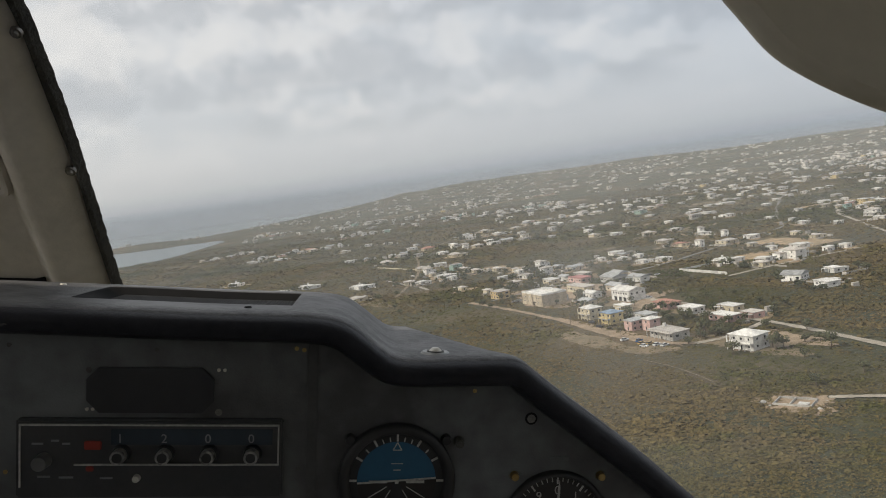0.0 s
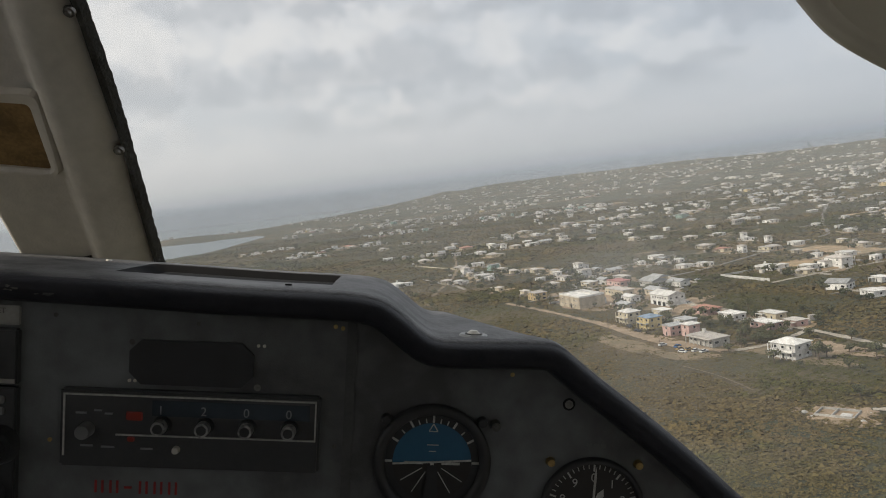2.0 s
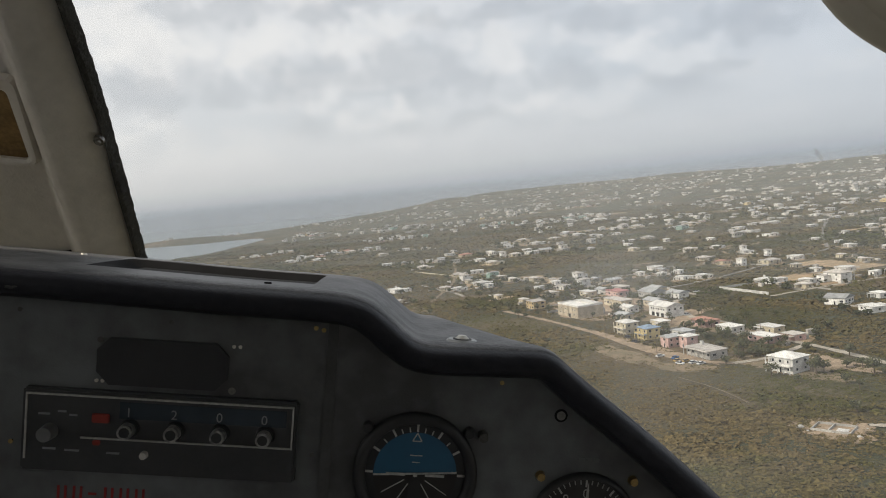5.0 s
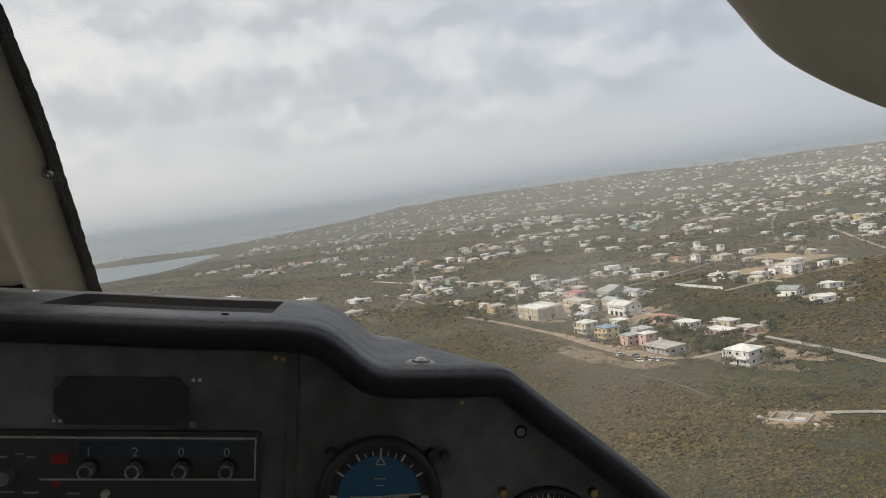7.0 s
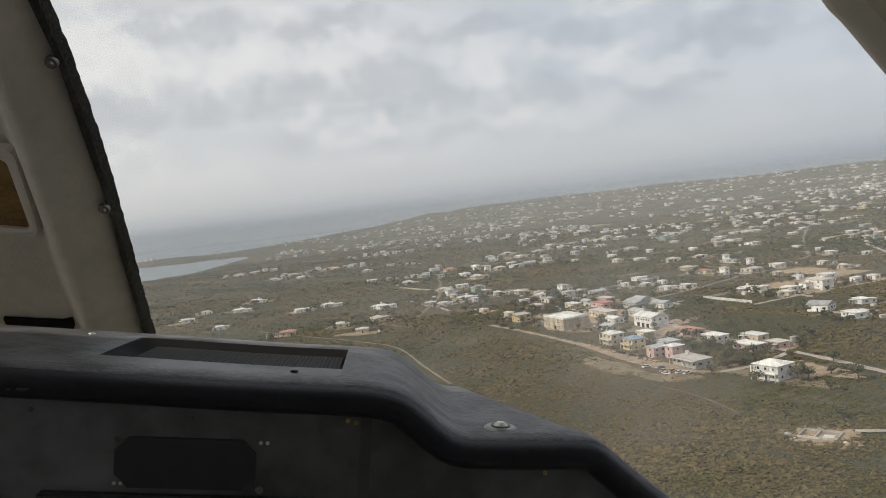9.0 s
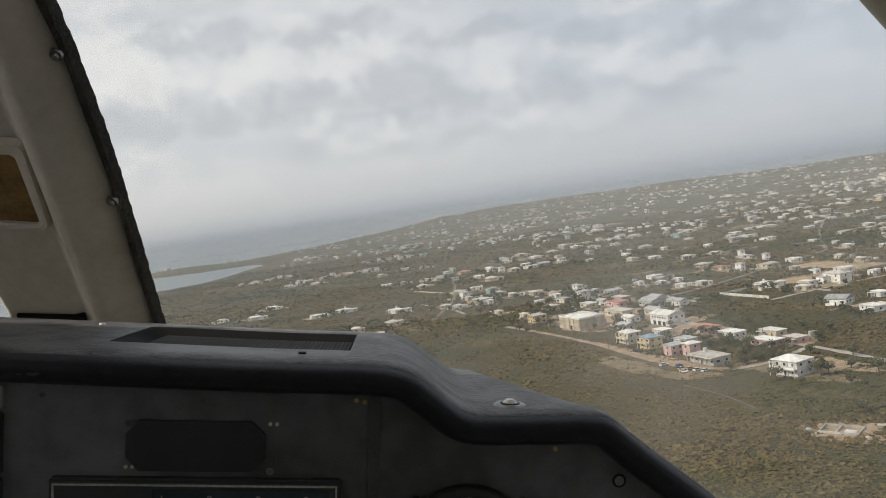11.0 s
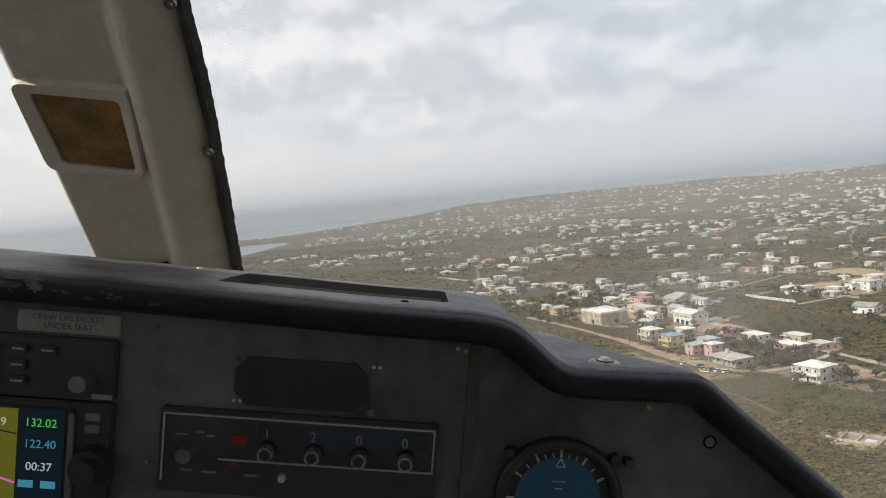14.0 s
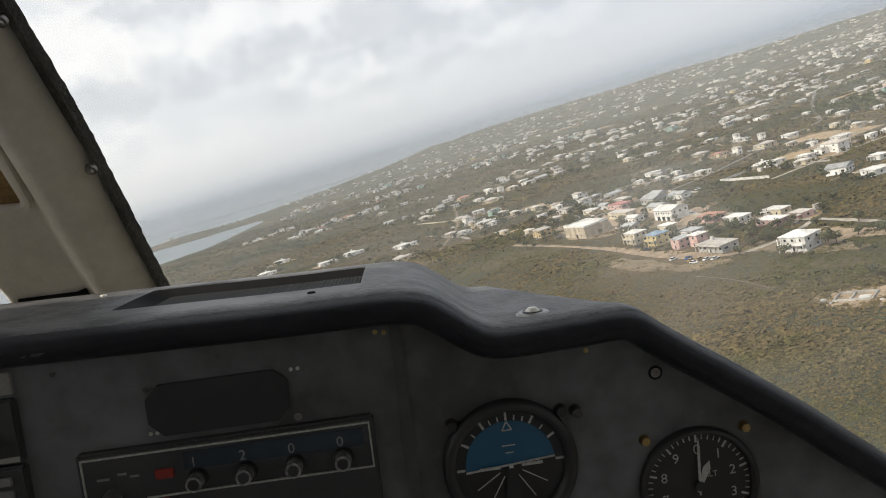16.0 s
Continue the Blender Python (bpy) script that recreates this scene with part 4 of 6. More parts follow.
part("edge_binding", bm, M_VISOR, visor, "rounded sewn edge", smooth=True)
bm = bmesh.new()
for side, n_, y_ in ((0, 0.004, 0.010), (-1, 0.02, -0.0115)):
    loop = []
    for i, p in enumerate(VIS):
        a, c = VIS[max(i - 1, 0)], VIS[min(i + 1, len(VIS) - 1)]
        t = Vector((c[0] - a[0], c[1] - a[1])).normalized()
        loop.append(bm.verts.new((p[0] - t.y * n_, -0.1 - y_, p[1] + t.x * n_)))
    loop.append(bm.verts.new((0.55, loop[0].co.y, 0.40)))
    bm.faces.new(loop if side == 0 else loop[::-1])
part("pad", bm, M_VISOR, visor, "plain beige padded face", smooth=False)

glass = thing("windscreen", "dusty curved acrylic windscreen in front of the glareshield", "windscreen", COCKPIT)
bm = bmesh.new()
gr = []
for i in range(13):
    x = -0.500 + 0.129 * i
    bow = 0.0 if x < 0.3 else (x - 0.3) ** 2 * 0.5
    gr.append([bm.verts.new((x, 0.60 - 1.30 * (z + 0.20) * 0.75 - bow, z)) for z in (-1.1, -0.40, -0.20, 0.0, 0.18, 0.36)])
for a, b in zip(gr, gr[1:]):
    for k in range(5):
        bm.faces.new((a[k], b[k], b[k + 1], a[k + 1]))
pane = part("pane", bm, M_GLASS, glass, smooth=True)
pane.visible_shadow = False
bm = bmesh.new()
gl = []
for i in range(5):
    x = -1.20 + 0.174 * i
    gl.append([bm.verts.new((x, 0.60 - 1.30 * (z + 0.20) * 0.75, z)) for z in (-0.40, -0.20, 0.0, 0.18, 0.36)])
for a, c in zip(gl, gl[1:]):
    for k in range(4):
        bm.faces.new((a[k], c[k], c[k + 1], a[k + 1]))
pane = part("pane", bm, M_GLASS, glass, smooth=True)
pane.visible_shadow = False
for x, z, ln, tilt in ((0.3735, 0.1030, 0.020, -9), (0.0683, 0.0722, 0.005, -60), (-0.3320, 0.0920, 0.0022, 20)):
    bm = bmesh.new()
    y = 0.60 - 1.30 * (z + 0.20) * 0.75 - 0.004
    n = 10
    bm.faces.new([bm.verts.new((ln * (0.13 - 0.07 * math.sin(6.283 * k / n)) * math.cos(6.283 * k / n), 0, ln / 2 * math.sin(6.283 * k / n))) for k in range(n)])
    part("smear", bm, M_SMEAR, glass, "grey insect smear", m=pose(x, y, z, -44, tilt, 0))


def shell(name, label, cat, mats, *specs):
    ob = thing(name, label, cat, COCKPIT, kind="structure")
    part("lining", boxes(*specs), mats, ob)
    return ob


# unseen shell, added to block the sun and admit daylight through wide openings
shell("ceiling", "plain pale cabin roof lining, added unseen to block the sun", "ceiling", M_CABIN, (-1.30, -2.3, 0.38, 0.95, -0.04, 0.42))
shell("wall_left", "pale unseen cabin side wall, window opened wide for daylight", "wall", M_CABIN, (-1.30, -2.3, -0.95, -1.26, 0.05, 0.02), (-1.30, -0.50, 0.02, -1.26, -0.42, 0.38), (-1.30, -2.3, 0.02, -1.26, -2.2, 0.38))
shell("wall_right", "pale unseen cabin side wall, window opened wide for daylight", "wall", M_CABIN, (0.91, -2.3, -0.95, 0.95, -0.45, -0.42), (0.91, -1.20, -0.42, 0.95, -1.10, 0.38), (0.91, -2.3, -0.42, 0.95, -2.2, 0.38))
shell("wall_rear", "plain unseen cabin rear bulkhead", "wall", M_CABIN, (-1.30, -2.34, -0.95, 0.95, -2.30, 0.42))
shell("floor", "dark unseen cabin floor", "floor", M_CABIN_DARK, (-1.30, -2.3, -1.0, 0.95, 0.02, -0.95))
shell("firewall", "dark bulkhead behind the instrument panel", "wall", M_CABIN_DARK, (-1.30, 0.055, -0.95, 0.02, 0.08, -0.13))

# ---------------------------------------------------------------- the island: ground, sea
K = 1.4                                      # metres to a unit of the island's plan
COAST = K * np.array([(-800, -4800), (-700, 0), (-600, 500), (-440, 1000), (-310, 1140), (-214, 1210), (-182, 1231), (-153, 1331), (-130, 1480), (-105, 1600), (-125, 1680), (-193, 1705), (-245, 1690), (-306, 1720),
                  (-400, 1800), (-420, 1880), (-300, 2010), (-150, 2150), (20, 2550), (158, 2968), (420, 3500), (900, 3900), (1600, 4300), (2600, 4200), (3600, 3400), (4800, 1500), (4800, -4800)], float)


def shore(px, py):
    """Distance to the shore line, positive on land."""
    px, py = np.asarray(px, float), np.asarray(py, float)
    best, inside = np.full(px.shape, 1e9), np.zeros(px.shape, bool)
    for (ax, ay), (bx, by) in zip(COAST, np.roll(COAST, -1, 0)):
        dx, dy = bx - ax, by - ay
        t = np.clip(((px - ax) * dx + (py - ay) * dy) / (dx * dx + dy * dy), 0, 1)
        best = np.minimum(best, np.hypot(px - ax - t * dx, py - ay - t * dy))
        cross = ((ay > py) != (by > py)) & (px < (bx - ax) * (py - ay) / (by - ay + 1e-12) + ax)
        inside ^= cross
    return np.where(inside, best, -best)


def wave(x, y, s, ph):
    return np.sin(x / s + ph) * np.cos(y / s * 1.13 + 2.1 * ph) + 0.5 * np.sin((x + 0.7 * y) / s * 2.3 + ph * 3)


def height(x, y):
    """Height of the ground: flat near by, low hills far off."""
    x, y = np.asarray(x, float), np.asarray(y, float)
    r = np.hypot(x, y)
    az = np.degrees(np.arctan2(x, y))
    far = np.clip((r - 900) / 2600, 0, 1) ** 1.5
    side = np.clip((az - 2) / 30, 0, 1)
    head = 13 * np.exp(-(((x + 430) / 170) ** 2 + ((y - 2560) / 120) ** 2))
    hill = far * (5 + 17 * side + 7 * wave(x, y, 420, 0.4) + 4 * wave(x, y, 170, 1.7))
    hill = hill + np.clip((r - 3300) / 1300, 0, 1) * np.clip((az + 1) / 14, 0, 1) * (34 + 9 * wave(x, y, 330, 2.2))
    s = shore(x, y)
    return np.where(s > 0, (np.maximum(hill, 0) * np.clip(s / 250, 0, 1) + head * np.clip(s / 30, 0, 1)) + np.clip(s / 15, 0, 1) * 0.0, -np.clip(-s / 20, 0, 1) * 4.0)


UNDER = (6.4, -14.0)                        # the point of the ground below the aircraft
azs = np.radians(np.concatenate([np.arange(-180, -32, 4.0), np.arange(-32, 56, 0.25), np.arange(56, 180, 4.0)]))
rads = np.concatenate([[0.5, 15, 30], np.geomspace(45, 4950, 190)])
RR, AA = np.meshgrid(rads, azs, indexing="ij")
GX, GY = RR * np.sin(AA) + UNDER[0], RR * np.cos(AA) + UNDER[1]
GZ = height(GX, GY)
nr, na = RR.shape
idx = np.arange(nr * na).reshape(nr, na)
nxt = np.roll(idx, -1, 1)
quads = np.stack([idx[:-1], idx[1:], nxt[1:], nxt[:-1]], -1).reshape(-1, 4)
me = bpy.data.meshes.new("ground")
me.from_pydata(np.stack([GX, GY, GZ], -1).reshape(-1, 3).tolist(), [], quads[:, ::-1].tolist())
me.materials.append(M_GROUND)
ground = tagged(new("ground", me), "dry olive-brown scrub land reaching the horizon", "ground", kind="structure")

# upright curved sheets, added at growing distances to stand in for haze
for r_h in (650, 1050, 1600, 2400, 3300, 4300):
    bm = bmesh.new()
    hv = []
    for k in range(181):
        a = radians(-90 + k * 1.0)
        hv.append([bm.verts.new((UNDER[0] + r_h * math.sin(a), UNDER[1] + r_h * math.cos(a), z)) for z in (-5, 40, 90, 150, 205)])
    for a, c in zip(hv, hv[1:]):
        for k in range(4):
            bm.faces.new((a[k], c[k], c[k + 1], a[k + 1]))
    tagged(new("haze", mesh("haze", bm, M_HAZE)), "thin translucent sheets imitating grey haze over the far island", "haze", kind="stuff")

bm = bmesh.new()
bmesh.ops.create_circle(bm, cap_ends=True, segments=96, radius=4980, matrix=at(*UNDER, -1.0))
tagged(new("water", mesh("water", bm, M_SEA)), "grey hazy sea beyond the shore", "sea", kind="structure")


def blob(name, cx, cy, rx, ry, turn, material, label, z=0.06, n=90, seed=0):
    """An irregular flat patch of bare ground."""
    cx, cy, rx, ry = cx * K, cy * K, rx * K, ry * K
    r_ = random.Random(seed)
    ph = [r_.uniform(0, 6.28) for _ in range(4)]
    bm = bmesh.new()
    vs = []
    ct, st = math.cos(radians(turn)), math.sin(radians(turn))
    for k in range(n):
        a = 2 * math.pi * k / n
        k_ = 1 + 0.16 * math.sin(2 * a + ph[0]) + 0.12 * math.sin(3 * a + ph[1]) + 0.09 * math.sin(5 * a + ph[2]) + r_.uniform(-0.11, 0.11)
        u, v = rx * k_ * math.cos(a), ry * k_ * math.sin(a)
        x, y = cx + u * ct - v * st, cy + u * st + v * ct
        vs.append(bm.verts.new((x, y, z + float(height(x, y)))))
    bm.faces.new(vs)
    ob = tagged(new(name, mesh(name, bm, material)), label, "bare ground", kind="structure")
    return cx, cy, max(rx, ry)


BARE = []
for k, (cx, cy, rx, ry, tn, m_, z) in enumerate(((128, 352, 46, 20, -78, M_SAND, 0.05), (114, 262, 36, 3.5, -81, M_SAND, 0.06), (102, 256, 30, 5.5, -84, M_EARTH, 0.05), (138, 213, 22, 11, -75, M_EARTH, 0.05),
                                                 (150, 212, 16, 7, -80, M_SAND, 0.07), (114, 156, 11, 8, -50, M_SAND, 0.06), (145, 300, 14, 40, 10, M_EARTH, 0.04), (156, 318, 13, 8, 20, M_SAND, 0.07),
                                                 (225, 374, 18, 8, 0, M_EARTH, 0.05), (142, 366, 26, 12, -80, M_SAND, 0.06), (146, 300, 16, 9, -78, M_SAND, 0.06), (270, 490, 40, 14, 30, M_EARTH, 0.05), (290, 560, 44, 18, 25, M_EARTH, 0.06), (350, 660, 60, 20, 20, M_EARTH, 0.05),
                                                 (185, 690, 50, 14, 5, M_EARTH, 0.05), (110, 540, 60, 12, -60, M_EARTH, 0.05), (40, 450, 40, 10, -70, M_EARTH, 0.05), (10, 440, 30, 8, 10, M_EARTH, 0.06),
                                                 (200, 450, 26, 9, 0, M_SAND, 0.06), (300, 430, 40, 12, 40, M_EARTH, 0.06), (210, 800, 50, 16, 0, M_EARTH, 0.05), (640, 1000, 90, 26, 20, M_EARTH, 0.3),
                                                 (230, 520, 30, 9, 10, M_EARTH, 0.05), (112, 227, 10, 6, -60, M_EARTH, 0.05), (420, 760, 70, 22, 30, M_EARTH, 0.06), (500, 700, 60, 16, 30, M_EARTH, 0.07))):
    BARE.append(blob("bare_ground", cx, cy, rx * 0.9, ry * 0.9, tn, m_, "pale bare sandy ground among scrub" if m_ is M_SAND else "brown bare earth clearing in the scrub", (0.16 if m_ is M_SAND else 0.05) + 0.008 * (k % 12), seed=k))


def road(points, width, material, label, z=0.10):
    pts = [p * K for p in spline(points, 14)]
    er = random.Random(int(points[0][0] * 7 + points[0][1]))
    bm = bmesh.new()
    rr = []
    for i, p in enumerate(pts):
        a, b = pts[max(i - 1, 0)], pts[min(i + 1, len(pts) - 1)]
        t = (b - a).normalized()
        n = Vector((-t.y, t.x)) * width / 2 * er.uniform(0.72, 1.25)
        h = float(height(p[0], p[1])) + z
        rr.append((bm.verts.new((p[0] + n.x, p[1] + n.y, h)), bm.verts.new((p[0] - n.x, p[1] - n.y, h))))
    for (a, b), (c, d) in zip(rr, rr[1:]):
        bm.faces.new((a, b, d, c))
    tagged(new("road", mesh("road", bm, material)), label, "road", kind="structure")
    return pts


ROADS = []
for pts_, w_, m_, lab in (([(88, 378), (98, 340), (106, 300), (110, 262), (115, 238), (126, 224)], 3.8, M_SAND, "pale dusty road along the houses"),
                          ([(126, 224), (140, 226), (158, 236)], 3.6, M_ROAD, "pale unpaved side road"),
                          ([(172, 20), (170, 60), (167, 110), (164, 155), (163, 187), (160, 228), (153, 270), (151, 300), (157, 335), (166, 352)], 4.2, M_ROAD, "pale straight road through the settlement"),
                          ([(122, 155), (130, 150), (142, 141), (152, 146), (163, 152)], 3.0, M_ROAD, "white coral track joining the road"),
                          ([(142, 141), (140, 122), (140, 105), (142, 75), (142, 52), (138, 28), (133, 5), (132, -25)], 3.6, M_ROAD, "white winding coral road past the villas"),
                          ([(98, 372), (128, 384), (165, 390), (200, 400), (250, 430), (330, 480)], 3.2, M_ASPH, "worn grey road behind the workshops"),
                          ([(47, 262), (43, 300), (38, 350), (22, 384), (0, 420), (-30, 470)], 1.5, M_EARTH, "narrow brown dirt track through scrub"),
                          ([(104, 216), (107, 203), (108, 192), (108, 182)], 0.5, M_EARTH, "faint footpath through the scrub"),
                          ([(60, 440), (85, 520), (100, 600), (120, 700), (180, 800), (260, 840)], 3.0, M_EARTH, "distant brown track past the villas"),
                          ([(170, 60), (205, 110), (250, 190), (290, 280), (330, 380), (400, 520)], 3.4, M_ROAD, "pale road between scattered houses"),
                          ([(330, 480), (420, 620), (560, 800), (760, 1000)], 3.4, M_ASPH, "distant grey road into the town")):
    ROADS.append((road(pts_, w_, m_, lab, 0.30 + 0.03 * len(ROADS)), w_))


# ---------------------------------------------------------------- houses
def window_mesh(w, h):
    bm = bmesh.new()
    box(bm, -w / 2, -0.05, -h / 2, w / 2, 0.02, h / 2, 0)
    box(bm, -w / 2 + 0.1, -0.07, -h / 2 + 0.1, w / 2 - 0.1, -0.051, h / 2 - 0.1, 1)
    return mesh("window", bm, M_FRAME, M_PANE)


WIN = {k: window_mesh(*k) for k in ((1.3, 1.2), (2.2, 1.3), (1.0, 2.1), (3.0, 2.6), (1.6, 0.6))}


def hip_roof(w, d, z, rise, over=0.6, gable=False):
    bm = bmesh.new()
    x, y = w / 2 + over, d / 2 + over
    k = 0 if gable else min(x, y) * 0.95
    e = [bm.verts.new(v) for v in ((-x, -y, z), (x, -y, z), (x, y, z), (-x, y, z))]
    if w >= d:
        r0, r1 = bm.verts.new((-x + k, 0, z + rise)), bm.verts.new((x - k, 0, z + rise))
        fs = [(e[0], e[1], r1, r0), (e[1], e[2], r1), (e[2], e[3], r0, r1), (e[3], e[0], r0)]
    else:
        r0, r1 = bm.verts.new((0, -y + k, z + rise)), bm.verts.new((0, y - k, z + rise))
        fs = [(e[0], e[1], r0), (e[1], e[2], r1, r0), (e[2], e[3], r1), (e[3], e[0], r0, r1)]
    for f in fs:
        bm.faces.new(f)
    low = [bm.verts.new((v.co.x, v.co.y, z - 0.22)) for v in e]
    bm.faces.new(low[::-1])
    for i in range(4):
        bm.faces.new((low[i], low[(i + 1) % 4], e[(i + 1) % 4], e[i]))
    return bm


def flat_roof(w, d, z, over=0.35, parapet=0.0):
    bm = bmesh.new()
    x, y = w / 2 + over, d / 2 + over
    box(bm, -x, -y, z, x, y, z + 0.28)
    if parapet:
        for s in ((-x, -y, x, -y + 0.2), (-x, y - 0.2, x, y), (-x, -y + 0.2, -x + 0.2, y - 0.2), (x - 0.2, -y + 0.2, x, y - 0.2)):
            box(bm, s[0], s[1], z + 0.283, s[2], s[3], z + 0.28 + parapet)
    return bm


def house(m, w, d, h, storeys, wall, roof, style, label, cat="house", group="", windows=True, veranda=False, tank=False, seed=0, wing=False, porch=False, step=3.4):
    """A house on its Empty: wall, roof, windows, door and, where there is one, a veranda."""
    r_ = random.Random(seed)
    ob = thing("house" if cat == "house" else cat.replace(" ", "_"), label, cat, m, group)
    part("wall", boxes((-w / 2, -d / 2, 0, w / 2, d / 2, h)), wall, ob)
    if wing:
        ww, wd, wh = w * 0.45, d * 0.62, h * (0.72 if storeys > 1 else 0.85)
        x0 = (w / 2 - ww) if seed % 2 else -w / 2
        part("wing_wall", boxes((x0, d / 2 + 0.003, 0, x0 + ww, d / 2 + wd, wh)), wall, ob)
        part("wing_roof", boxes((x0 - 0.3, d / 2 + 0.45, wh + 0.003, x0 + ww + 0.3, d / 2 + wd + 0.35, wh + 0.25)), roof, ob)
        part("window", WIN[(1.3, 1.2)], None, ob, m=pose(x0 + ww / 2, d / 2 + wd, wh * 0.55, 0, 0, 180))
        part("window", WIN[(1.3, 1.2)], None, ob, m=pose(x0 if seed % 2 == 0 else x0 + ww, d / 2 + wd / 2, wh * 0.55, 0, 0, -90 if seed % 2 == 0 else 90))
    if porch:
        x0 = (w / 2 - w * 0.4) if seed % 2 == 0 else -w / 2
        part("porch_roof", boxes((x0, -d / 2 - 2.4, h * 0.78, x0 + w * 0.4, -d / 2 - 0.003, h * 0.78 + 0.2)), roof, ob)
        for px in (x0 + 0.2, x0 + w * 0.4 - 0.35):
            part("porch_post", boxes((px, -d / 2 - 2.3, 0, px + 0.18, -d / 2 - 2.1, h * 0.78 - 0.003)), wall, ob)
    if style == "flat":
        part("roof", flat_roof(w, d, h + 0.003, 0.4), roof, ob)
    elif style == "parapet":
        part("roof", flat_roof(w, d, h + 0.003, 0.02, 0.7), roof, ob)
    else:
        part("roof", hip_roof(w, d, h + 0.22, min(w, d) * 0.17, gable=style == "gable"), roof, ob)
    if windows:
        sh = h / storeys
        for s in range(storeys):
            z = s * sh + sh * 0.55
            for side, ln, off in ((0, w, d), (1, d, w), (2, w, d), (3, d, w)):
                n = max(1, int(ln / step))
                for k in range(n):
                    u = (k + 0.5) / n * ln - ln / 2
                    if s == 0 and side == 0 and k == n // 2:
                        part("door", WIN[(1.0, 2.1)], None, ob, m=pose(u, -d / 2, 1.08))
                        continue
                    key = (2.2, 1.3) if (k + side + seed) % 3 == 0 and ln > 8 else (1.3, 1.2)
                    mm = (pose(u, -off / 2, z), pose(off / 2, u, z, 0, 0, 90), pose(u, off / 2, z, 0, 0, 180), pose(-off / 2, u, z, 0, 0, -90))[side]
                    part("window", WIN[key], None, ob, m=mm)
    if veranda:
        sh = h / storeys
        part("veranda_slab", boxes((-w / 2, -d / 2 - 2.0, sh * (storeys - 1) - 0.1, w / 2, -d / 2 - 0.003, sh * (storeys - 1) + 0.15)) if storeys > 1 else boxes((-w / 2, -d / 2 - 2.0, h - 0.2, w / 2, -d / 2 - 0.41, h)), roof, ob)
        n = max(3, int(w / 2.6))
        for k in range(n + 1):
            x = -w / 2 + 0.15 + (w - 0.3) * k / n
            part("veranda_post", boxes((x - 0.14, -d / 2 - 1.95, 0, x + 0.14, -d / 2 - 1.65, h - 0.2)), wall, ob)
        if storeys > 1:
            part("railing", boxes((-w / 2, -d / 2 - 1.98, sh + 0.155, w / 2, -d / 2 - 1.9, sh + 1.0)), wall, ob)
    if tank:
        bm = bmesh.new()
        bmesh.ops.create_cone(bm, cap_ends=True, segments=18, radius1=0.9, radius2=0.85, depth=1.7, matrix=at(-w / 3, d / 5, h + 1.15))
        part("water_tank", bm, R_WHITE, ob, "white roof water tank")
    return ob


TH = -78.5                                   # the street's direction
PLACED = []


def spot(x, y, rot=TH):
    return pose(x * K, y * K, float(height(x * K, y * K)), 0, 0, rot)


def put(x, y, w, d):
    PLACED.append((x * K, y * K, max(w, d) * 0.62 + 1.5))


def row(ob, n, w, d, h, key, z0, side=0):
    for k in range(n):
        u = (k + 0.5) / n * w - w / 2
        part("window", WIN[key], None, ob, m=pose(u, -d / 2, z0))


# the named buildings along the street
put(115.6, 343, 24, 18)
ware = house(spot(115.6, 343.4), 26, 18, 7.2, 1, W_BEIGE, R_WHITE, "parapet", "large beige block warehouse with white flat roof", "warehouse", windows=False)
for x in (-8.5, -3.0, 6.5, 9.0):
    part("window", WIN[(1.6, 0.6)], None, ware, m=pose(x, -9.0, 5.2))
for x in (-9.5, -5, 5, 8):
    part("window", WIN[(1.6, 0.6)], None, ware, m=pose(x, -9.0, 2.4))
part("loading_door", WIN[(3.0, 2.6)], None, ware, m=pose(2.0, -9.0, 1.35))
for x in (-11.9, -6.0, -0.2, 0.8, 5.6, 11.5):
    part("pilaster", boxes((x, -9.28, 0, x + 0.4, -9.003, 7.0)), W_BEIGE, ware)
part("roof_ridge", boxes((-11.5, 3.5, 7.4, 11.5, 8.5, 8.3)), R_WHITE, ware, "raised white roof section")
part("annex", boxes((-11, 9.003, 0, 8, 13, 4.2)), W_GREY, ware)

put(145.5, 318, 17, 12)
wb = house(spot(145.5, 317.7), 18, 12, 6.4, 2, W_WHITE, R_WHITE, "gable", "two-storey white commercial building with low gabled roof", "shop building", windows=False)
row(wb, 6, 15, 12, 7, (1.3, 1.2), 4.8)
row(wb, 3, 14, 12, 7, (3.0, 2.6), 1.4)
for k in range(3):
    part("window", WIN[(1.3, 1.2)], None, wb, m=pose(9.0, -4 + 4 * k, 4.8, 0, 0, 90))
put(118, 292, 10.5, 8)
house(spot(118, 291.9), 9.5, 8, 6.0, 2, W_CREAM, R_WHITE, "hip", "two-storey cream house with white hipped roof", veranda=True, seed=1)
put(120.3, 276.6, 11, 9)
house(spot(120.3, 276.6), 8.8, 8, 5.8, 2, W_YELLOW, R_BLUE, "hip", "two-storey yellow house with blue hipped roof", veranda=True, seed=2)
put(122.5, 257, 9, 9)
house(spot(121.0, 259.0), 6.5, 7, 5.0, 2, W_PINK, R_GREY, "gable", "pink gabled house on the dusty street", seed=3)
house(spot(125.5, 254.0), 6, 6.5, 5.8, 2, W_PINK, R_WHITE, "hip", "pale pink house with white roof behind another", seed=4)
put(124.6, 239, 17, 10)
house(spot(124.6, 238.9), 17, 9.5, 3.8, 1, W_GREY, R_CONC, "flat", "unfinished grey concrete building with open veranda", "unfinished house", veranda=True, tank=True, seed=5)
put(135.5, 209, 14, 11)
house(spot(135.5, 209, -70), 12, 10, 6.2, 2, W_WHITE, R_WHITE, "hip", "two-storey white villa on cleared earth", veranda=True, seed=6)
put(104, 378, 12, 9)
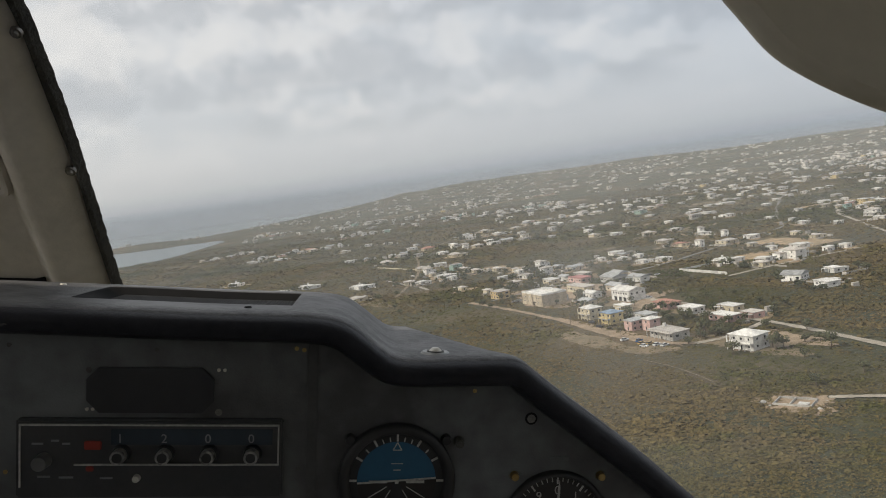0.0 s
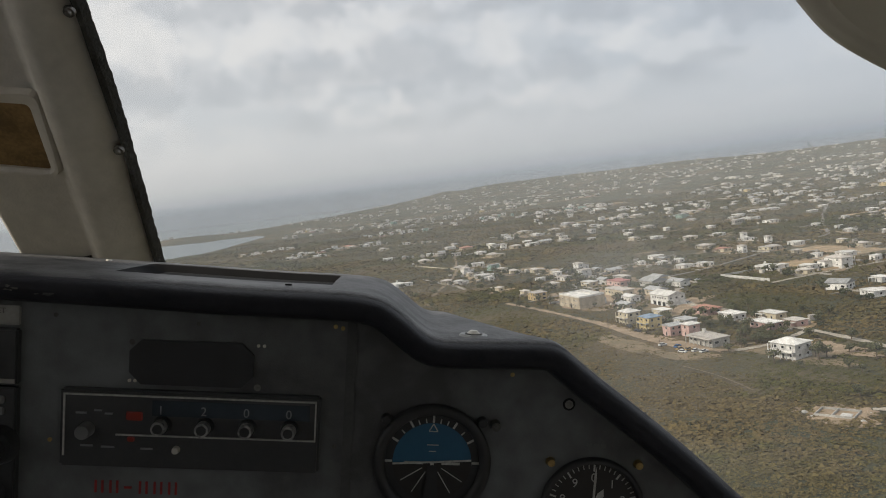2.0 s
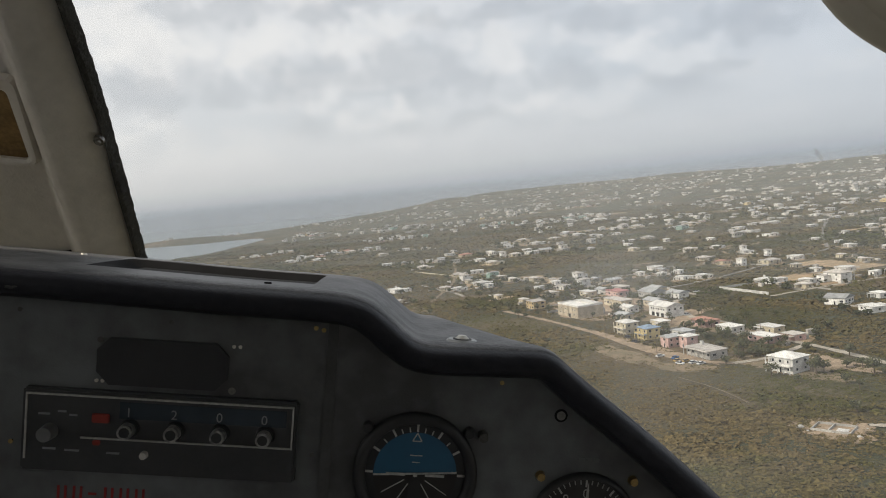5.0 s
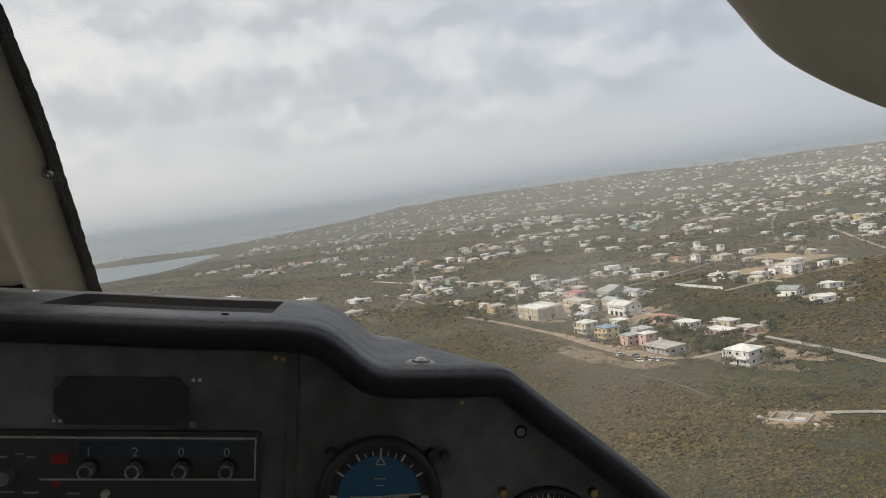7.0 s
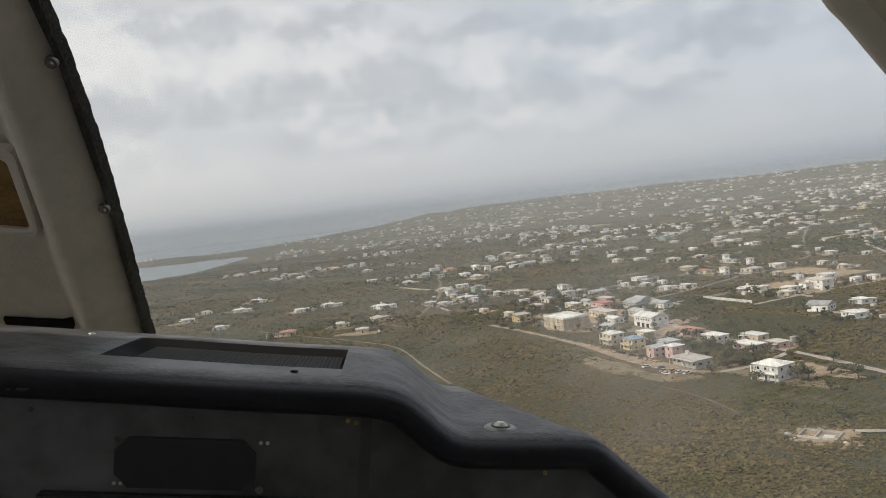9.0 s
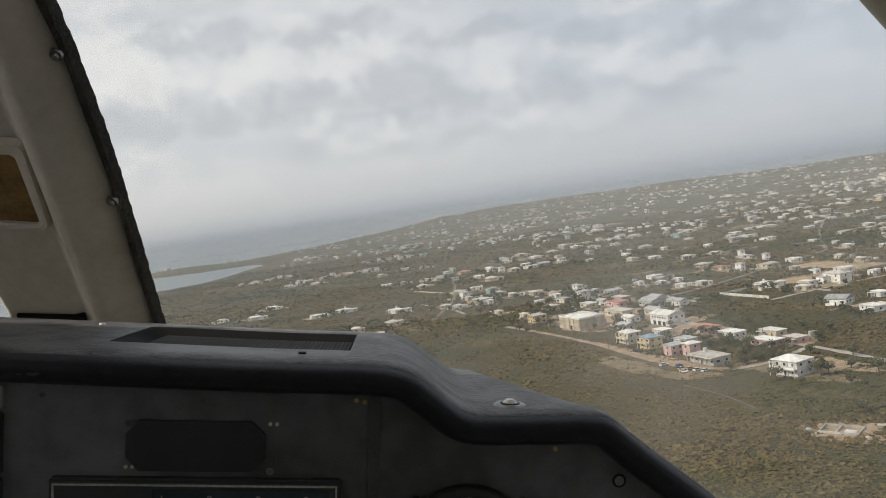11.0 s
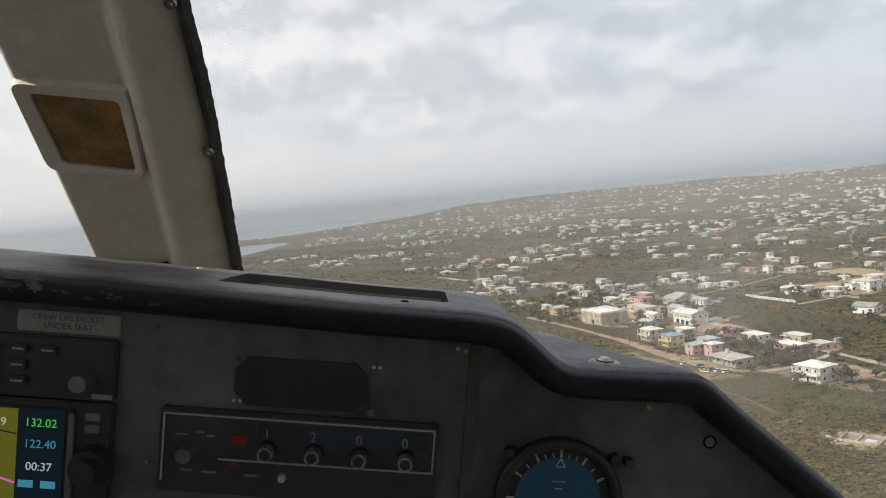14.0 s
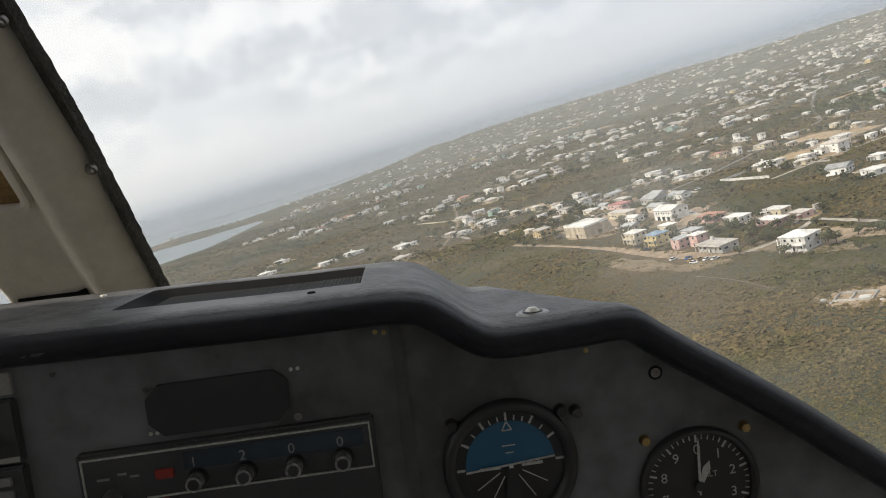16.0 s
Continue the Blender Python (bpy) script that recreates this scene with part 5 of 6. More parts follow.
house(spot(104, 378), 12, 9, 5.2, 2, W_TAN, R_CONC, "flat", "tan two-storey block with flat roof", seed=7)
put(138.5, 356.5, 22, 9)
house(spot(138.5, 356.5), 22, 8.5, 4.6, 1, W_CREAM, R_CONC, "flat", "long cream workshop row with flat roof", "workshop", seed=8)
put(133.5, 338, 11, 8)
house(spot(136, 336), 11, 7, 3.6, 1, W_WHITE, R_WHITE, "gable", "small white gabled shed", "shed", seed=9)
put(128, 322, 10, 7)
house(spot(128, 321), 10, 6, 3.2, 1, W_CREAM, R_GREY, "gable", "low shack with grey sheet roof", "shack", veranda=True, seed=10)
put(150, 385, 16, 10)
house(spot(150, 388), 17, 9, 3.8, 1, W_PINK, R_ROSE, "flat", "long low pink shop with faded red roof", "shop", seed=11)
house(spot(162, 372), 15, 12, 4.0, 1, W_GREY, R_GREY, "gable", "grey workshop with sheet metal roof", "workshop", seed=12)
put(162, 372, 15, 12)
put(148, 288, 12, 9)
house(spot(148, 287), 13, 9, 3.4, 1, W_PINK, R_RED, "hip", "low house with red tiled hipped roof", seed=13)
put(149, 272, 12, 8)
house(spot(150, 271), 12, 8, 3.2, 1, W_WHITE, R_WHITE, "flat", "low white flat-roofed house", seed=14)
put(151, 249, 14, 8)
house(spot(151, 249), 14, 8, 3.2, 1, W_PINK, R_WHITE, "flat", "low pink house with white flat roof", seed=15)
put(213, 298, 12, 10)
house(spot(213, 298, -60), 12, 11, 4.0, 1, W_WHITE, R_GREY, "gable", "white house with grey gabled roof in scrub", seed=16)

# villas by the coral road
for x, y, w, d, h, st, wall, roof, style, rot, label, ver in (
        (128, 54, 10, 8, 6.0, 2, W_PINK, R_ROSE, "hip", 10, "two-storey pink house with rose roof", True),
        (154, 93, 9, 8, 6.2, 2, W_WHITE, R_WHITE, "flat", 15, "white two-storey house with flat roof", True),
        (149, 58, 9, 8, 6.2, 2, W_WHITE, R_WHITE, "flat", 8, "square white two-storey house by the road", True),
        (111, 32, 8, 6, 3.4, 1, W_WHITE, R_CONC, "flat", 20, "small white house with concrete roof", False),
        (111, 13, 10, 8, 6.2, 2, W_WHITE, R_BLUE, "hip", 15, "white house with blue roof and balconies", True),
        (173, 92, 17, 8, 4.2, 1, W_BEIGE, R_WHITE, "flat", -75, "long beige house with white roof", True),
        (182, 34, 12, 8, 5.6, 2, W_PINK, R_RED, "hip", 12, "house with red hipped roof beside the road", True),
        (202, 70, 10, 8, 5.8, 2, W_CREAM, R_ROSE, "hip", 20, "cream house with rose hipped roof", True),
        (208, 24, 13, 9, 6.2, 2, W_WHITE, R_WHITE, "flat", 10, "large white villa with terraces", True),
        (238, 94, 13, 9, 6.2, 2, W_WHITE, R_WHITE, "flat", 20, "white terraced villa in the scrub", True),
        (186, 128, 11, 8, 3.6, 1, W_WHITE, R_CONC, "hip", 10, "low white house with pale hipped roof", True)):
    put(x, y, w, d)
    house(spot(x, y, rot), w, d, h, st, wall, roof, style, label, veranda=ver, seed=x, wing=True)
put(115, 90, 19, 19)
pv = thing("villa", "pink octagonal villa with red tiered roof in a walled yard", "villa", spot(115, 90, 12))
for n_, r0, r1, z0, z1, m_ in (("wall", 6.0, 6.0, 0, 2.6, W_PINK), ("balcony_slab", 7.0, 7.0, 2.603, 2.8, R_WHITE), ("upper_wall", 5.8, 5.8, 2.803, 4.9, W_PINK), ("roof", 7.6, 2.8, 4.903, 6.2, R_ROSE), ("lantern_wall", 2.3, 2.3, 5.9, 6.6, W_PINK), ("lantern_roof", 3.0, 0.3, 6.603, 7.2, R_ROSE)):
    bm = bmesh.new()
    bmesh.ops.create_cone(bm, cap_ends=True, segments=8, radius1=r0, radius2=r1, depth=z1 - z0, matrix=at(0, 0, (z0 + z1) / 2))
    part(n_, bm, m_, pv)
for k in range(8):
    a = radians(k * 45 + 22.5)
    for r0, z in ((6.0, 1.5), (5.8, 4.0)):
        part("window", WIN[(2.2, 1.3)], None, pv, m=at(r0 * 0.924 * math.cos(a), r0 * 0.924 * math.sin(a), z) @ pose(0, 0, 0, 0, 0, math.degrees(a) + 90))
    part("railing", boxes((-2.6, -0.06, 2.803, 2.6, 0.06, 3.6)), R_WHITE, pv, "white balustrade", m=at(6.35 * math.cos(a), 6.35 * math.sin(a), 0) @ pose(0, 0, 0, 0, 0, math.degrees(a) + 90))
    a = radians(k * 45)
    part("pillar", boxes((-0.17, -0.17, 0, 0.17, 0.17, 4.8)), R_WHITE, pv, m=at(6.75 * math.cos(a), 6.75 * math.sin(a), 0))
house(spot(122.5, 100.5, 12), 4.5, 4, 3.0, 1, W_PINK, R_ROSE, "hip", "small pink gatehouse with red roof", "gatehouse")
put(122.5, 100.5, 5, 5)
yw = thing("boundary_wall", "low pale garden wall with posts round the villa", "wall", spot(112, 90, 12))
for s in ((-14, -13, -13.7, 13), (-13.7, 12.7, 12, 13), (-13.7, -13, 4, -12.7)):
    part("run", boxes((s[0], s[1], 0, s[2], s[3], 0.9)), W_PINK, yw)
for k in range(10):
    part("gate_post", boxes((-14.1, -13 + k * 2.8, 0, -13.6, -12.5 + k * 2.8, 1.25)), R_WHITE, yw)
house(spot(131, 101, 20), 15, 8, 4.4, 1, W_WHITE, R_BLUE, "gable", "long white house with pale blue gabled roof", veranda=True, seed=3)
house(spot(136, 95.5, 110), 10, 7, 4.4, 1, W_WHITE, R_BLUE, "gable", "white house wing with pale blue roof", seed=4)
put(131, 101, 15, 10); put(136, 95, 10, 8)
house(spot(169, 147, -70), 14, 9, 3.8, 1, W_WHITE, R_RED, "hip", "low white house with red hipped roof", seed=5)
put(169, 147, 14, 9)
# more of the block behind the warehouse
for x, y, w, d, h, wall, roof, style, rot, label in (
        (138, 399, 13, 7, 3.4, W_CREAM, R_WHITE, "flat", TH, "low cream shop row with white roof"), (147, 401, 10, 7, 3.4, W_WHITE, R_GREY, "gable", TH, "white shed with grey roof"),
        (158, 404, 14, 7, 3.4, W_GREY, R_CONC, "flat", TH, "grey block workshop with flat roof"), (170, 384, 12, 8, 3.6, W_CREAM, R_GREY, "gable", TH, "cream workshop with grey sheet roof"),
        (171, 362, 14, 8, 3.4, W_WHITE, R_GREY, "gable", TH, "white workshop with grey sheet roof"), (152, 345, 13, 9, 3.8, W_BEIGE, R_GREY, "gable", TH, "beige store with grey sheet roof"),
        (135, 434, 10, 7, 3.2, W_WHITE, R_CONC, "flat", TH + 8, "white house with concrete roof"), (122, 412, 9, 7, 3.2, W_CREAM, R_CONC, "hip", TH, "small cream house with hipped roof"),
        (161, 262, 12, 7, 3.2, W_CREAM, R_WHITE, "flat", TH, "low cream house with white roof slabs"), (132, 272, 10, 7, 3.4, W_WHITE, R_GREY, "flat", TH, "white house behind the yellow one"),
        (134, 297, 9, 6, 3.0, W_CREAM, R_WHITE, "flat", TH, "small cream outbuilding by the houses"), (160, 246, 9, 7, 3.0, W_PINK, R_CONC, "flat", TH, "small rose house by the road")):
    put(x, y, w, d)
    house(spot(x, y, rot), w, d, h, 1, wall, roof, style, label, seed=int(x), porch=True, step=4.6)
BARE.append(blob("bare_ground", 111, 90, 11, 10, 12, M_EARTH, "reddish bare yard round the villa", 0.06, seed=70))
BARE.append(blob("bare_ground", 128, 60, 9, 26, 5, M_SAND, "sandy ground beside the coral road", 0.05, seed=71))
BARE.append(blob("bare_ground", 150, 110, 8, 18, 10, M_EARTH, "brown cleared ground beside the road", 0.05, seed=72))

# walled plots and the started foundation
long_wall = thing("boundary_wall", "long white boundary wall round an empty plot", "wall", spot(197, 370, 0))
part("run", boxes((0, -0.15, 0, 47, 0.15, 2.0)), R_WHITE, long_wall, m=pose(0, 0, 0, 0, 0, -77.5))
part("run", boxes((0, -0.15, 0, 26, 0.15, 1.6)), R_WHITE, long_wall, m=pose(0, 0, 0, 0, 0, 10))
vw = thing("boundary_wall", "low pale garden wall beside the villas", "wall", spot(71, 621, 0))
part("run", boxes((0, -0.15, 0, 118, 0.15, 1.3)), W_CREAM, vw, m=pose(0, 0, 0, 0, 0, -70.5))
yard = thing("boundary_wall", "pink and white yard wall by the warehouse", "wall", spot(104, 358, 0))
part("run", boxes((0, -0.15, 0, 24, 0.15, 1.5)), R_WHITE, yard, m=pose(0, 0, 0, 0, 0, 14))
fd = thing("foundation", "started concrete house foundation with rubble heaps", "foundation", spot(114, 156, -50))
for s in ((-6, -4, 6, -3.7), (-6, 3.7, 6, 4), (-6, -3.7, -5.7, 3.7), (5.7, -3.7, 6, 3.7), (-1, -3.7, -0.7, 3.7)):
    part("block_wall", boxes((s[0], s[1], 0, s[2], s[3], 0.9)), W_GREY, fd)
hp = random.Random(17)
for k in range(16):
    bm = bmesh.new()
    r0 = hp.uniform(0.5, 1.6)
    bmesh.ops.create_cone(bm, cap_ends=True, segments=9, radius1=r0, radius2=r0 * 0.25, depth=r0 * 0.6, matrix=at(0, 0, r0 * 0.3))
    for v in bm.verts:
        v.co += Vector((hp.uniform(-0.15, 0.15), hp.uniform(-0.15, 0.15), hp.uniform(-0.05, 0.05)))
    part("rubble_heap", bm, M_SAND if k % 3 else W_GREY, fd, m=at(hp.choice((-1, 1)) * hp.uniform(4.5, 10), hp.uniform(-7, 7), 0))
part("tarpaulin", boxes((1, -2.5, 0.02, 4.6, 0.6, 0.5), bevel=0.15), R_WHITE, fd, "white crumpled tarpaulin")

# houses of known place: x, y, width, sort
TOWN = [
    [(199, 417, 9, "F"), (210, 415, 9, "F"), (237, 358, 11, "F"), (225, 373, 16, "F"), (212, 276, 14, "F"), (234, 301, 11, "F"), (284, 358, 8, "F"), (275, 383, 12, "F"), (303, 408, 10, "H"),
     (308, 434, 8, "H"), (266, 414, 8, "H"), (190, 455, 8, "F"), (198, 442, 7, "F"), (251, 495, 14, "H"), (248, 466, 10, "R"), (269, 445, 12, "H"), (289, 451, 12, "F")],
    [(132, 486, 11, "H"), (120, 495, 9, "H"), (116, 536, 13, "H"), (111, 568, 13, "F"), (96, 557, 12, "H"), (81, 643, 15, "H"), (39, 449, 12, "H"), (46, 506, 15, "F"), (75, 487, 10, "H"), (27, 412, 11, "H"),
     (17, 445, 10, "H"), (-12, 439, 13, "R"), (-85, 572, 13, "F"), (-76, 613, 11, "F"), (-50, 596, 16, "F"), (-41, 654, 17, "F"), (-55, 506, 11, "F"), (-6, 544, 12, "F"), (14, 554, 16, "F")],
    [(95, 424, 6, "H"), (103, 399, 6, "H"), (139, 468, 8, "H"), (134, 621, 16, "H"), (130, 656, 13, "F"), (129, 718, 17, "R"), (246, 608, 10, "H"), (259, 594, 13, "F"), (382, 1074, 25, "F"), (386, 995, 25, "F"),
     (349, 857, 15, "H"), (298, 784, 14, "F"), (295, 696, 17, "H"), (358, 761, 14, "G"), (394, 813, 15, "H"), (418, 832, 13, "P"), (370, 679, 11, "F"), (371, 653, 16, "F"), (432, 722, 22, "F"), (365, 606, 13, "F")],
    [(293, 559, 9, "F"), (272, 561, 12, "H"), (360, 539, 8, "F"), (491, 706, 11, "F"), (504, 757, 13, "F"), (672, 934, 19, "F"), (1018, 1355, 26, "F"), (702, 915, 22, "F"), (593, 1053, 11, "Y"), (707, 1330, 25, "F"), (658, 1118, 18, "F"),
     (271, 829, 16, "F"), (274, 877, 15, "P"), (211, 827, 15, "H"), (211, 773, 15, "F"), (239, 805, 12, "H"), (388, 1456, 19, "F"), (269, 1237, 18, "H"), (110, 858, 14, "H"), (91, 878, 14, "F"), (62, 835, 14, "H"), (29, 944, 16, "R"), (-35, 877, 17, "F"), (-6, 858, 19, "F")],
]
SORT = {"F": (W_WHITE, R_WHITE, "flat", 1, "white flat-roofed house among scrub"), "H": (W_CREAM, R_CONC, "hip", 1, "cream house with pale hipped roof"), "R": (W_CREAM, R_RED, "hip", 1, "cream house with red tiled roof"),
        "P": (W_PINK, R_WHITE, "flat", 1, "pink house with pale flat roof"), "G": (W_GREEN, R_GREY, "flat", 2, "green two-storey house with grey roof"), "Y": (W_YELLOW, R_WHITE, "flat", 2, "yellow two-storey building with flat roof"),
        "V": (W_WHITE, R_CONC, "hip", 2, "two-storey white villa with hipped roof"), "W": (W_BEIGE, R_GREY, "gable", 1, "beige house with grey gabled roof")}
PROTO = {}
hr = random.Random(11)


def town_house(x, y, w, sort, rot):
    """A house of one of the town's sorts; alike houses share their meshes."""
    size = min((7, 9, 12, 15, 20), key=lambda s: abs(s - w * 0.92))
    key = (sort, size)
    m = spot(x, y, rot)
    put(x, y, size, size * 0.7)
    if key not in PROTO:
        wall, roof, style, st, label = SORT[sort]
        PROTO[key] = house(m, size, size * 0.68, 3.0 * st, st, wall, roof, style, label, group="houses of the town", veranda=size > 9 and sort in "HV", tank=sort == "F" and size > 12, seed=size + ord(sort), wing=size > 7, porch=sort in "FWRP", step=5.2)
        return PROTO[key]
    return copy_thing(PROTO[key], m)


for group_ in TOWN:
    for x, y, w, sort in group_:
        town_house(x, y, w, sort, TH + hr.choice((0, 0, 90, 8, -12, 75)))

# more of the town: short rows and clumps of houses, thinning out with distance
placed, tries = 0, 0
CLUSTERS = []
while placed < 250 and tries < 4000:
    tries += 1
    az, r = radians(-16 + 63 * hr.random() ** 0.8), 560 + 1700 * hr.random() ** 0.85
    cx, cy = r * math.sin(az), r * math.cos(az) - 60
    if float(shore(cx, cy)) < 80:
        continue
    turn = radians(TH + hr.choice((0, 0, 90, 12, 78, -20)))
    n_, rows_ = hr.randint(2, 7), hr.choice((1, 1, 2, 3))
    CLUSTERS.append((cx, cy, turn, n_ * 21, rows_ * 27))
    for i in range(n_ * rows_):
        u, v = (i % n_ - n_ / 2) * hr.uniform(17, 25) + hr.uniform(-4, 4), (i // n_) * 27 + hr.uniform(-5, 5)
        x, y = cx + u * math.cos(turn) - v * math.sin(turn), cy + u * math.sin(turn) + v * math.cos(turn)
        if (x < 300 and y < 600) or (y < 420 and x < 350) or hr.random() < 0.2:
            continue
        if any((x - a) ** 2 + (y - c_) ** 2 < (q + 6) ** 2 for a, c_, q in PLACED) or any((x - p[0]) ** 2 + (y - p[1]) ** 2 < 100 for pts, w in ROADS for p in pts):
            continue
        town_house(x / K, y / K, hr.choice((7, 8, 9, 11, 11, 13, 16)), hr.choice("FFFFFHHHVVWWRPGY" if hr.random() < 0.7 else "FFHVW"), math.degrees(turn) + hr.choice((0, 0, 90, 6)))
        placed += 1

# bare yards round the houses, uneven patches of soil
V, F = [], []
yr = random.Random(8)
YARDS = []
for (x, y, c) in PLACED[20:]:
    if yr.random() < 0.2:
        continue
    k0, n_ = len(V), 11
    cx, cy = x + yr.uniform(-5, 5), y + yr.uniform(-4, 4)
    ra, rb, ta = c * yr.uniform(1.0, 2.7), c * yr.uniform(0.7, 1.3), yr.uniform(0, 3.1)
    YARDS.append((cx, cy, ra, rb, ta))
    for k in range(n_):
        a = 2 * math.pi * k / n_
        q = yr.uniform(0.75, 1.2)
        u, v = ra * q * math.cos(a), rb * q * math.sin(a)
        px, py = cx + u * math.cos(ta) - v * math.sin(ta), cy + u * math.sin(ta) + v * math.cos(ta)
        V.append((px, py, float(height(px, py)) + 0.08))
    F.append(tuple(range(k0, k0 + n_)))
me = bpy.data.meshes.new("yards")
me.from_pydata(V, [], F)
me.materials.append(M_YARD)
tagged(new("yards", me), "patches of brown bare soil round the houses", "bare soil", kind="stuff")

# dirt streets and cleared plots between the rows of houses
V, F, MI = [], [], []
STREET = []
pr = random.Random(52)
for cx, cy, turn, ln, dp in CLUSTERS:
    c_, s_ = math.cos(turn), math.sin(turn)
    if (cx < 330 and cy < 640):
        continue
    for v0, wd, mi, u0, u1 in ((-13, 3.4, pr.choice((0, 1, 1)), -ln / 2 - 14, ln / 2 + 14), (dp + pr.uniform(-4, 12), pr.uniform(18, 34), 1, pr.uniform(-ln / 2, 0), pr.uniform(5, ln / 2 + 10))):
        if mi == 1 and wd > 10 and pr.random() < 0.45:
            continue
        n_ = max(4, int((u1 - u0) / 7))
        k0 = len(V)
        bend = pr.uniform(-5, 5)
        for k in range(n_ + 1):
            u = u0 + (u1 - u0) * k / n_
            for e in (-1, 1):
                v = v0 + e * wd / 2 * pr.uniform(0.8, 1.2) + bend * math.sin(math.pi * k / n_)
                x, y = cx + u * c_ - v * s_, cy + u * s_ + v * c_
                V.append((x, y, float(height(x, y)) + (0.22 if wd < 10 else 0.14)))
            STREET.append((cx + u * c_ - v0 * s_, cy + u * s_ + v0 * c_, wd / 2 + 1.0))
        F += [(k0 + 2 * k, k0 + 2 * k + 1, k0 + 2 * k + 3, k0 + 2 * k + 2) for k in range(n_)]
        MI += [mi] * n_
me = bpy.data.meshes.new("dirt_streets")
me.from_pydata(V, [], F)
me.materials.append(M_ROAD); me.materials.append(M_YARD)
me.polygons.foreach_set("material_index", MI)
tagged(new("dirt_streets", me), "pale dirt streets and cleared brown plots of the town", "streets", kind="stuff")

# small outbuildings, cisterns and plot walls among the houses
V, F = [], []
orr = random.Random(31)
for (hx, hy, c) in PLACED[8:]:
    for _ in range(orr.choice((1, 2, 2, 3))):
        a = orr.uniform(0, 6.283)
        rr0 = c + orr.uniform(2, 9)
        x, y = hx + rr0 * math.cos(a), hy + rr0 * math.sin(a)
        if any((x - p[0]) ** 2 + (y - p[1]) ** 2 < 16 for pts, w in ROADS for p in pts[::3]) or (x < 165 and y < 420):
            continue
        if orr.random() < 0.25:
            w, d, h = orr.uniform(10, 24), 0.25, orr.uniform(0.9, 1.4)
        else:
            w, d, h = orr.uniform(1.5, 4.5), orr.uniform(1.2, 3.2), orr.uniform(1.0, 2.6)
        t = radians(TH + orr.choice((0, 90)) + orr.uniform(-10, 10))
        z, k0 = float(height(x, y)), len(V)
        for zz in (z - 0.3, z + h):
            for u, v in ((-w, -d), (w, -d), (w, d), (-w, d)):
                V.append((x + (u * math.cos(t) - v * math.sin(t)) / 2, y + (u * math.sin(t) + v * math.cos(t)) / 2, zz))
        F += [(k0 + i, k0 + (i + 1) % 4, k0 + 4 + (i + 1) % 4, k0 + 4 + i) for i in range(4)] + [(k0 + 4, k0 + 5, k0 + 6, k0 + 7)]
me = bpy.data.meshes.new("outbuildings")
me.from_pydata(V, [], F)
me.materials.append(mat("outbuilding_wall", (0.48, 0.45, 0.40), 0.9, island=0.45))
tagged(new("outbuildings", me), "small pale sheds and plot walls among the houses", "outbuildings", kind="stuff")

# the far town: too small to tell apart
V, F, MI = [], [], []
for k in range(3300):
    az, r = (radians(hr.uniform(-20, 48)), 1900 + 2800 * hr.random()) if k < 2700 else (radians(hr.uniform(2, 50)), 950 + 1050 * hr.random())
    x, y = r * math.sin(az), r * math.cos(az)
    if float(shore(x, y)) < 40 or hr.random() > 0.22 + 0.55 * wave(x, y, 210, 1.3) + math.degrees(az) / 110:
        continue
    if r < 1900 and any((x - p) ** 2 + (y - q) ** 2 < (s + 9) ** 2 for p, q, s in PLACED):
        continue
    if k >= 2700:
        PLACED.append((x, y, 9.0))
    z = float(height(x, y))
    w, d, h, a = hr.uniform(6, 14), hr.uniform(5, 11), hr.choice((2.6, 2.9, 3.2, 5.6)), radians(TH) + hr.choice((0, 1.57)) + hr.uniform(-0.25, 0.25)
    c, s = math.cos(a), math.sin(a)
    b = len(V)
    for zz, gq in ((z - 1, 1.0), (z + h, 1.0), (z + h + 0.03, 1.08), (z + h + 0.4, 1.08)):
        for u, v in ((-w, -d), (w, -d), (w, d), (-w, d)):
            V.append((x + gq * (u * c - v * s) / 2, y + gq * (u * s + v * c) / 2, zz))
    for lv, mi in ((0, 0), (8, 1)):
        for i in range(4):
            j = (i + 1) % 4
            F.append((b + lv + i, b + lv + j, b + lv + 4 + j, b + lv + 4 + i)); MI.append(mi)
    F.append((b + 12, b + 13, b + 14, b + 15)); MI.append(1)
    if r < 2200:
        for u0, v0, du, dv, ln in ((-w, -d, 1, 0, w), (w, -d, 0, 1, d), (-w, -d, 0, 1, d)):
            n_ = max(2, int(ln / 3.2))
            for i in range(n_):
                e, q = len(V), (i + 0.5) / n_ * ln * 2
                for zz, sg in ((z + h * 0.42, -1.2), (z + h * 0.42, 1.2), (z + h * 0.78, 1.2), (z + h * 0.78, -1.2)):
                    u, v = (u0 + du * (q + sg)) * (1.0 if du else 1.02), (v0 + dv * (q + sg)) * (1.0 if dv else 1.02)
                    V.append((x + (u * c - v * s) / 2, y + (u * s + v * c) / 2, zz))
                F.append((e, e + 1, e + 2, e + 3)); MI.append(2)
    F.append((b + 11, b + 10, b + 9, b + 8)); MI.append(1)
me = bpy.data.meshes.new("distant_houses")
me.from_pydata(V, [], F)
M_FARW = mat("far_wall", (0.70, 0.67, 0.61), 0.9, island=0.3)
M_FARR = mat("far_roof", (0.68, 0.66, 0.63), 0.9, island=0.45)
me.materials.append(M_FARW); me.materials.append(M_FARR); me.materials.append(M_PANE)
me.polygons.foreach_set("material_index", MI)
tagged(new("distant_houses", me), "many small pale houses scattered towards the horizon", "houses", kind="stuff")


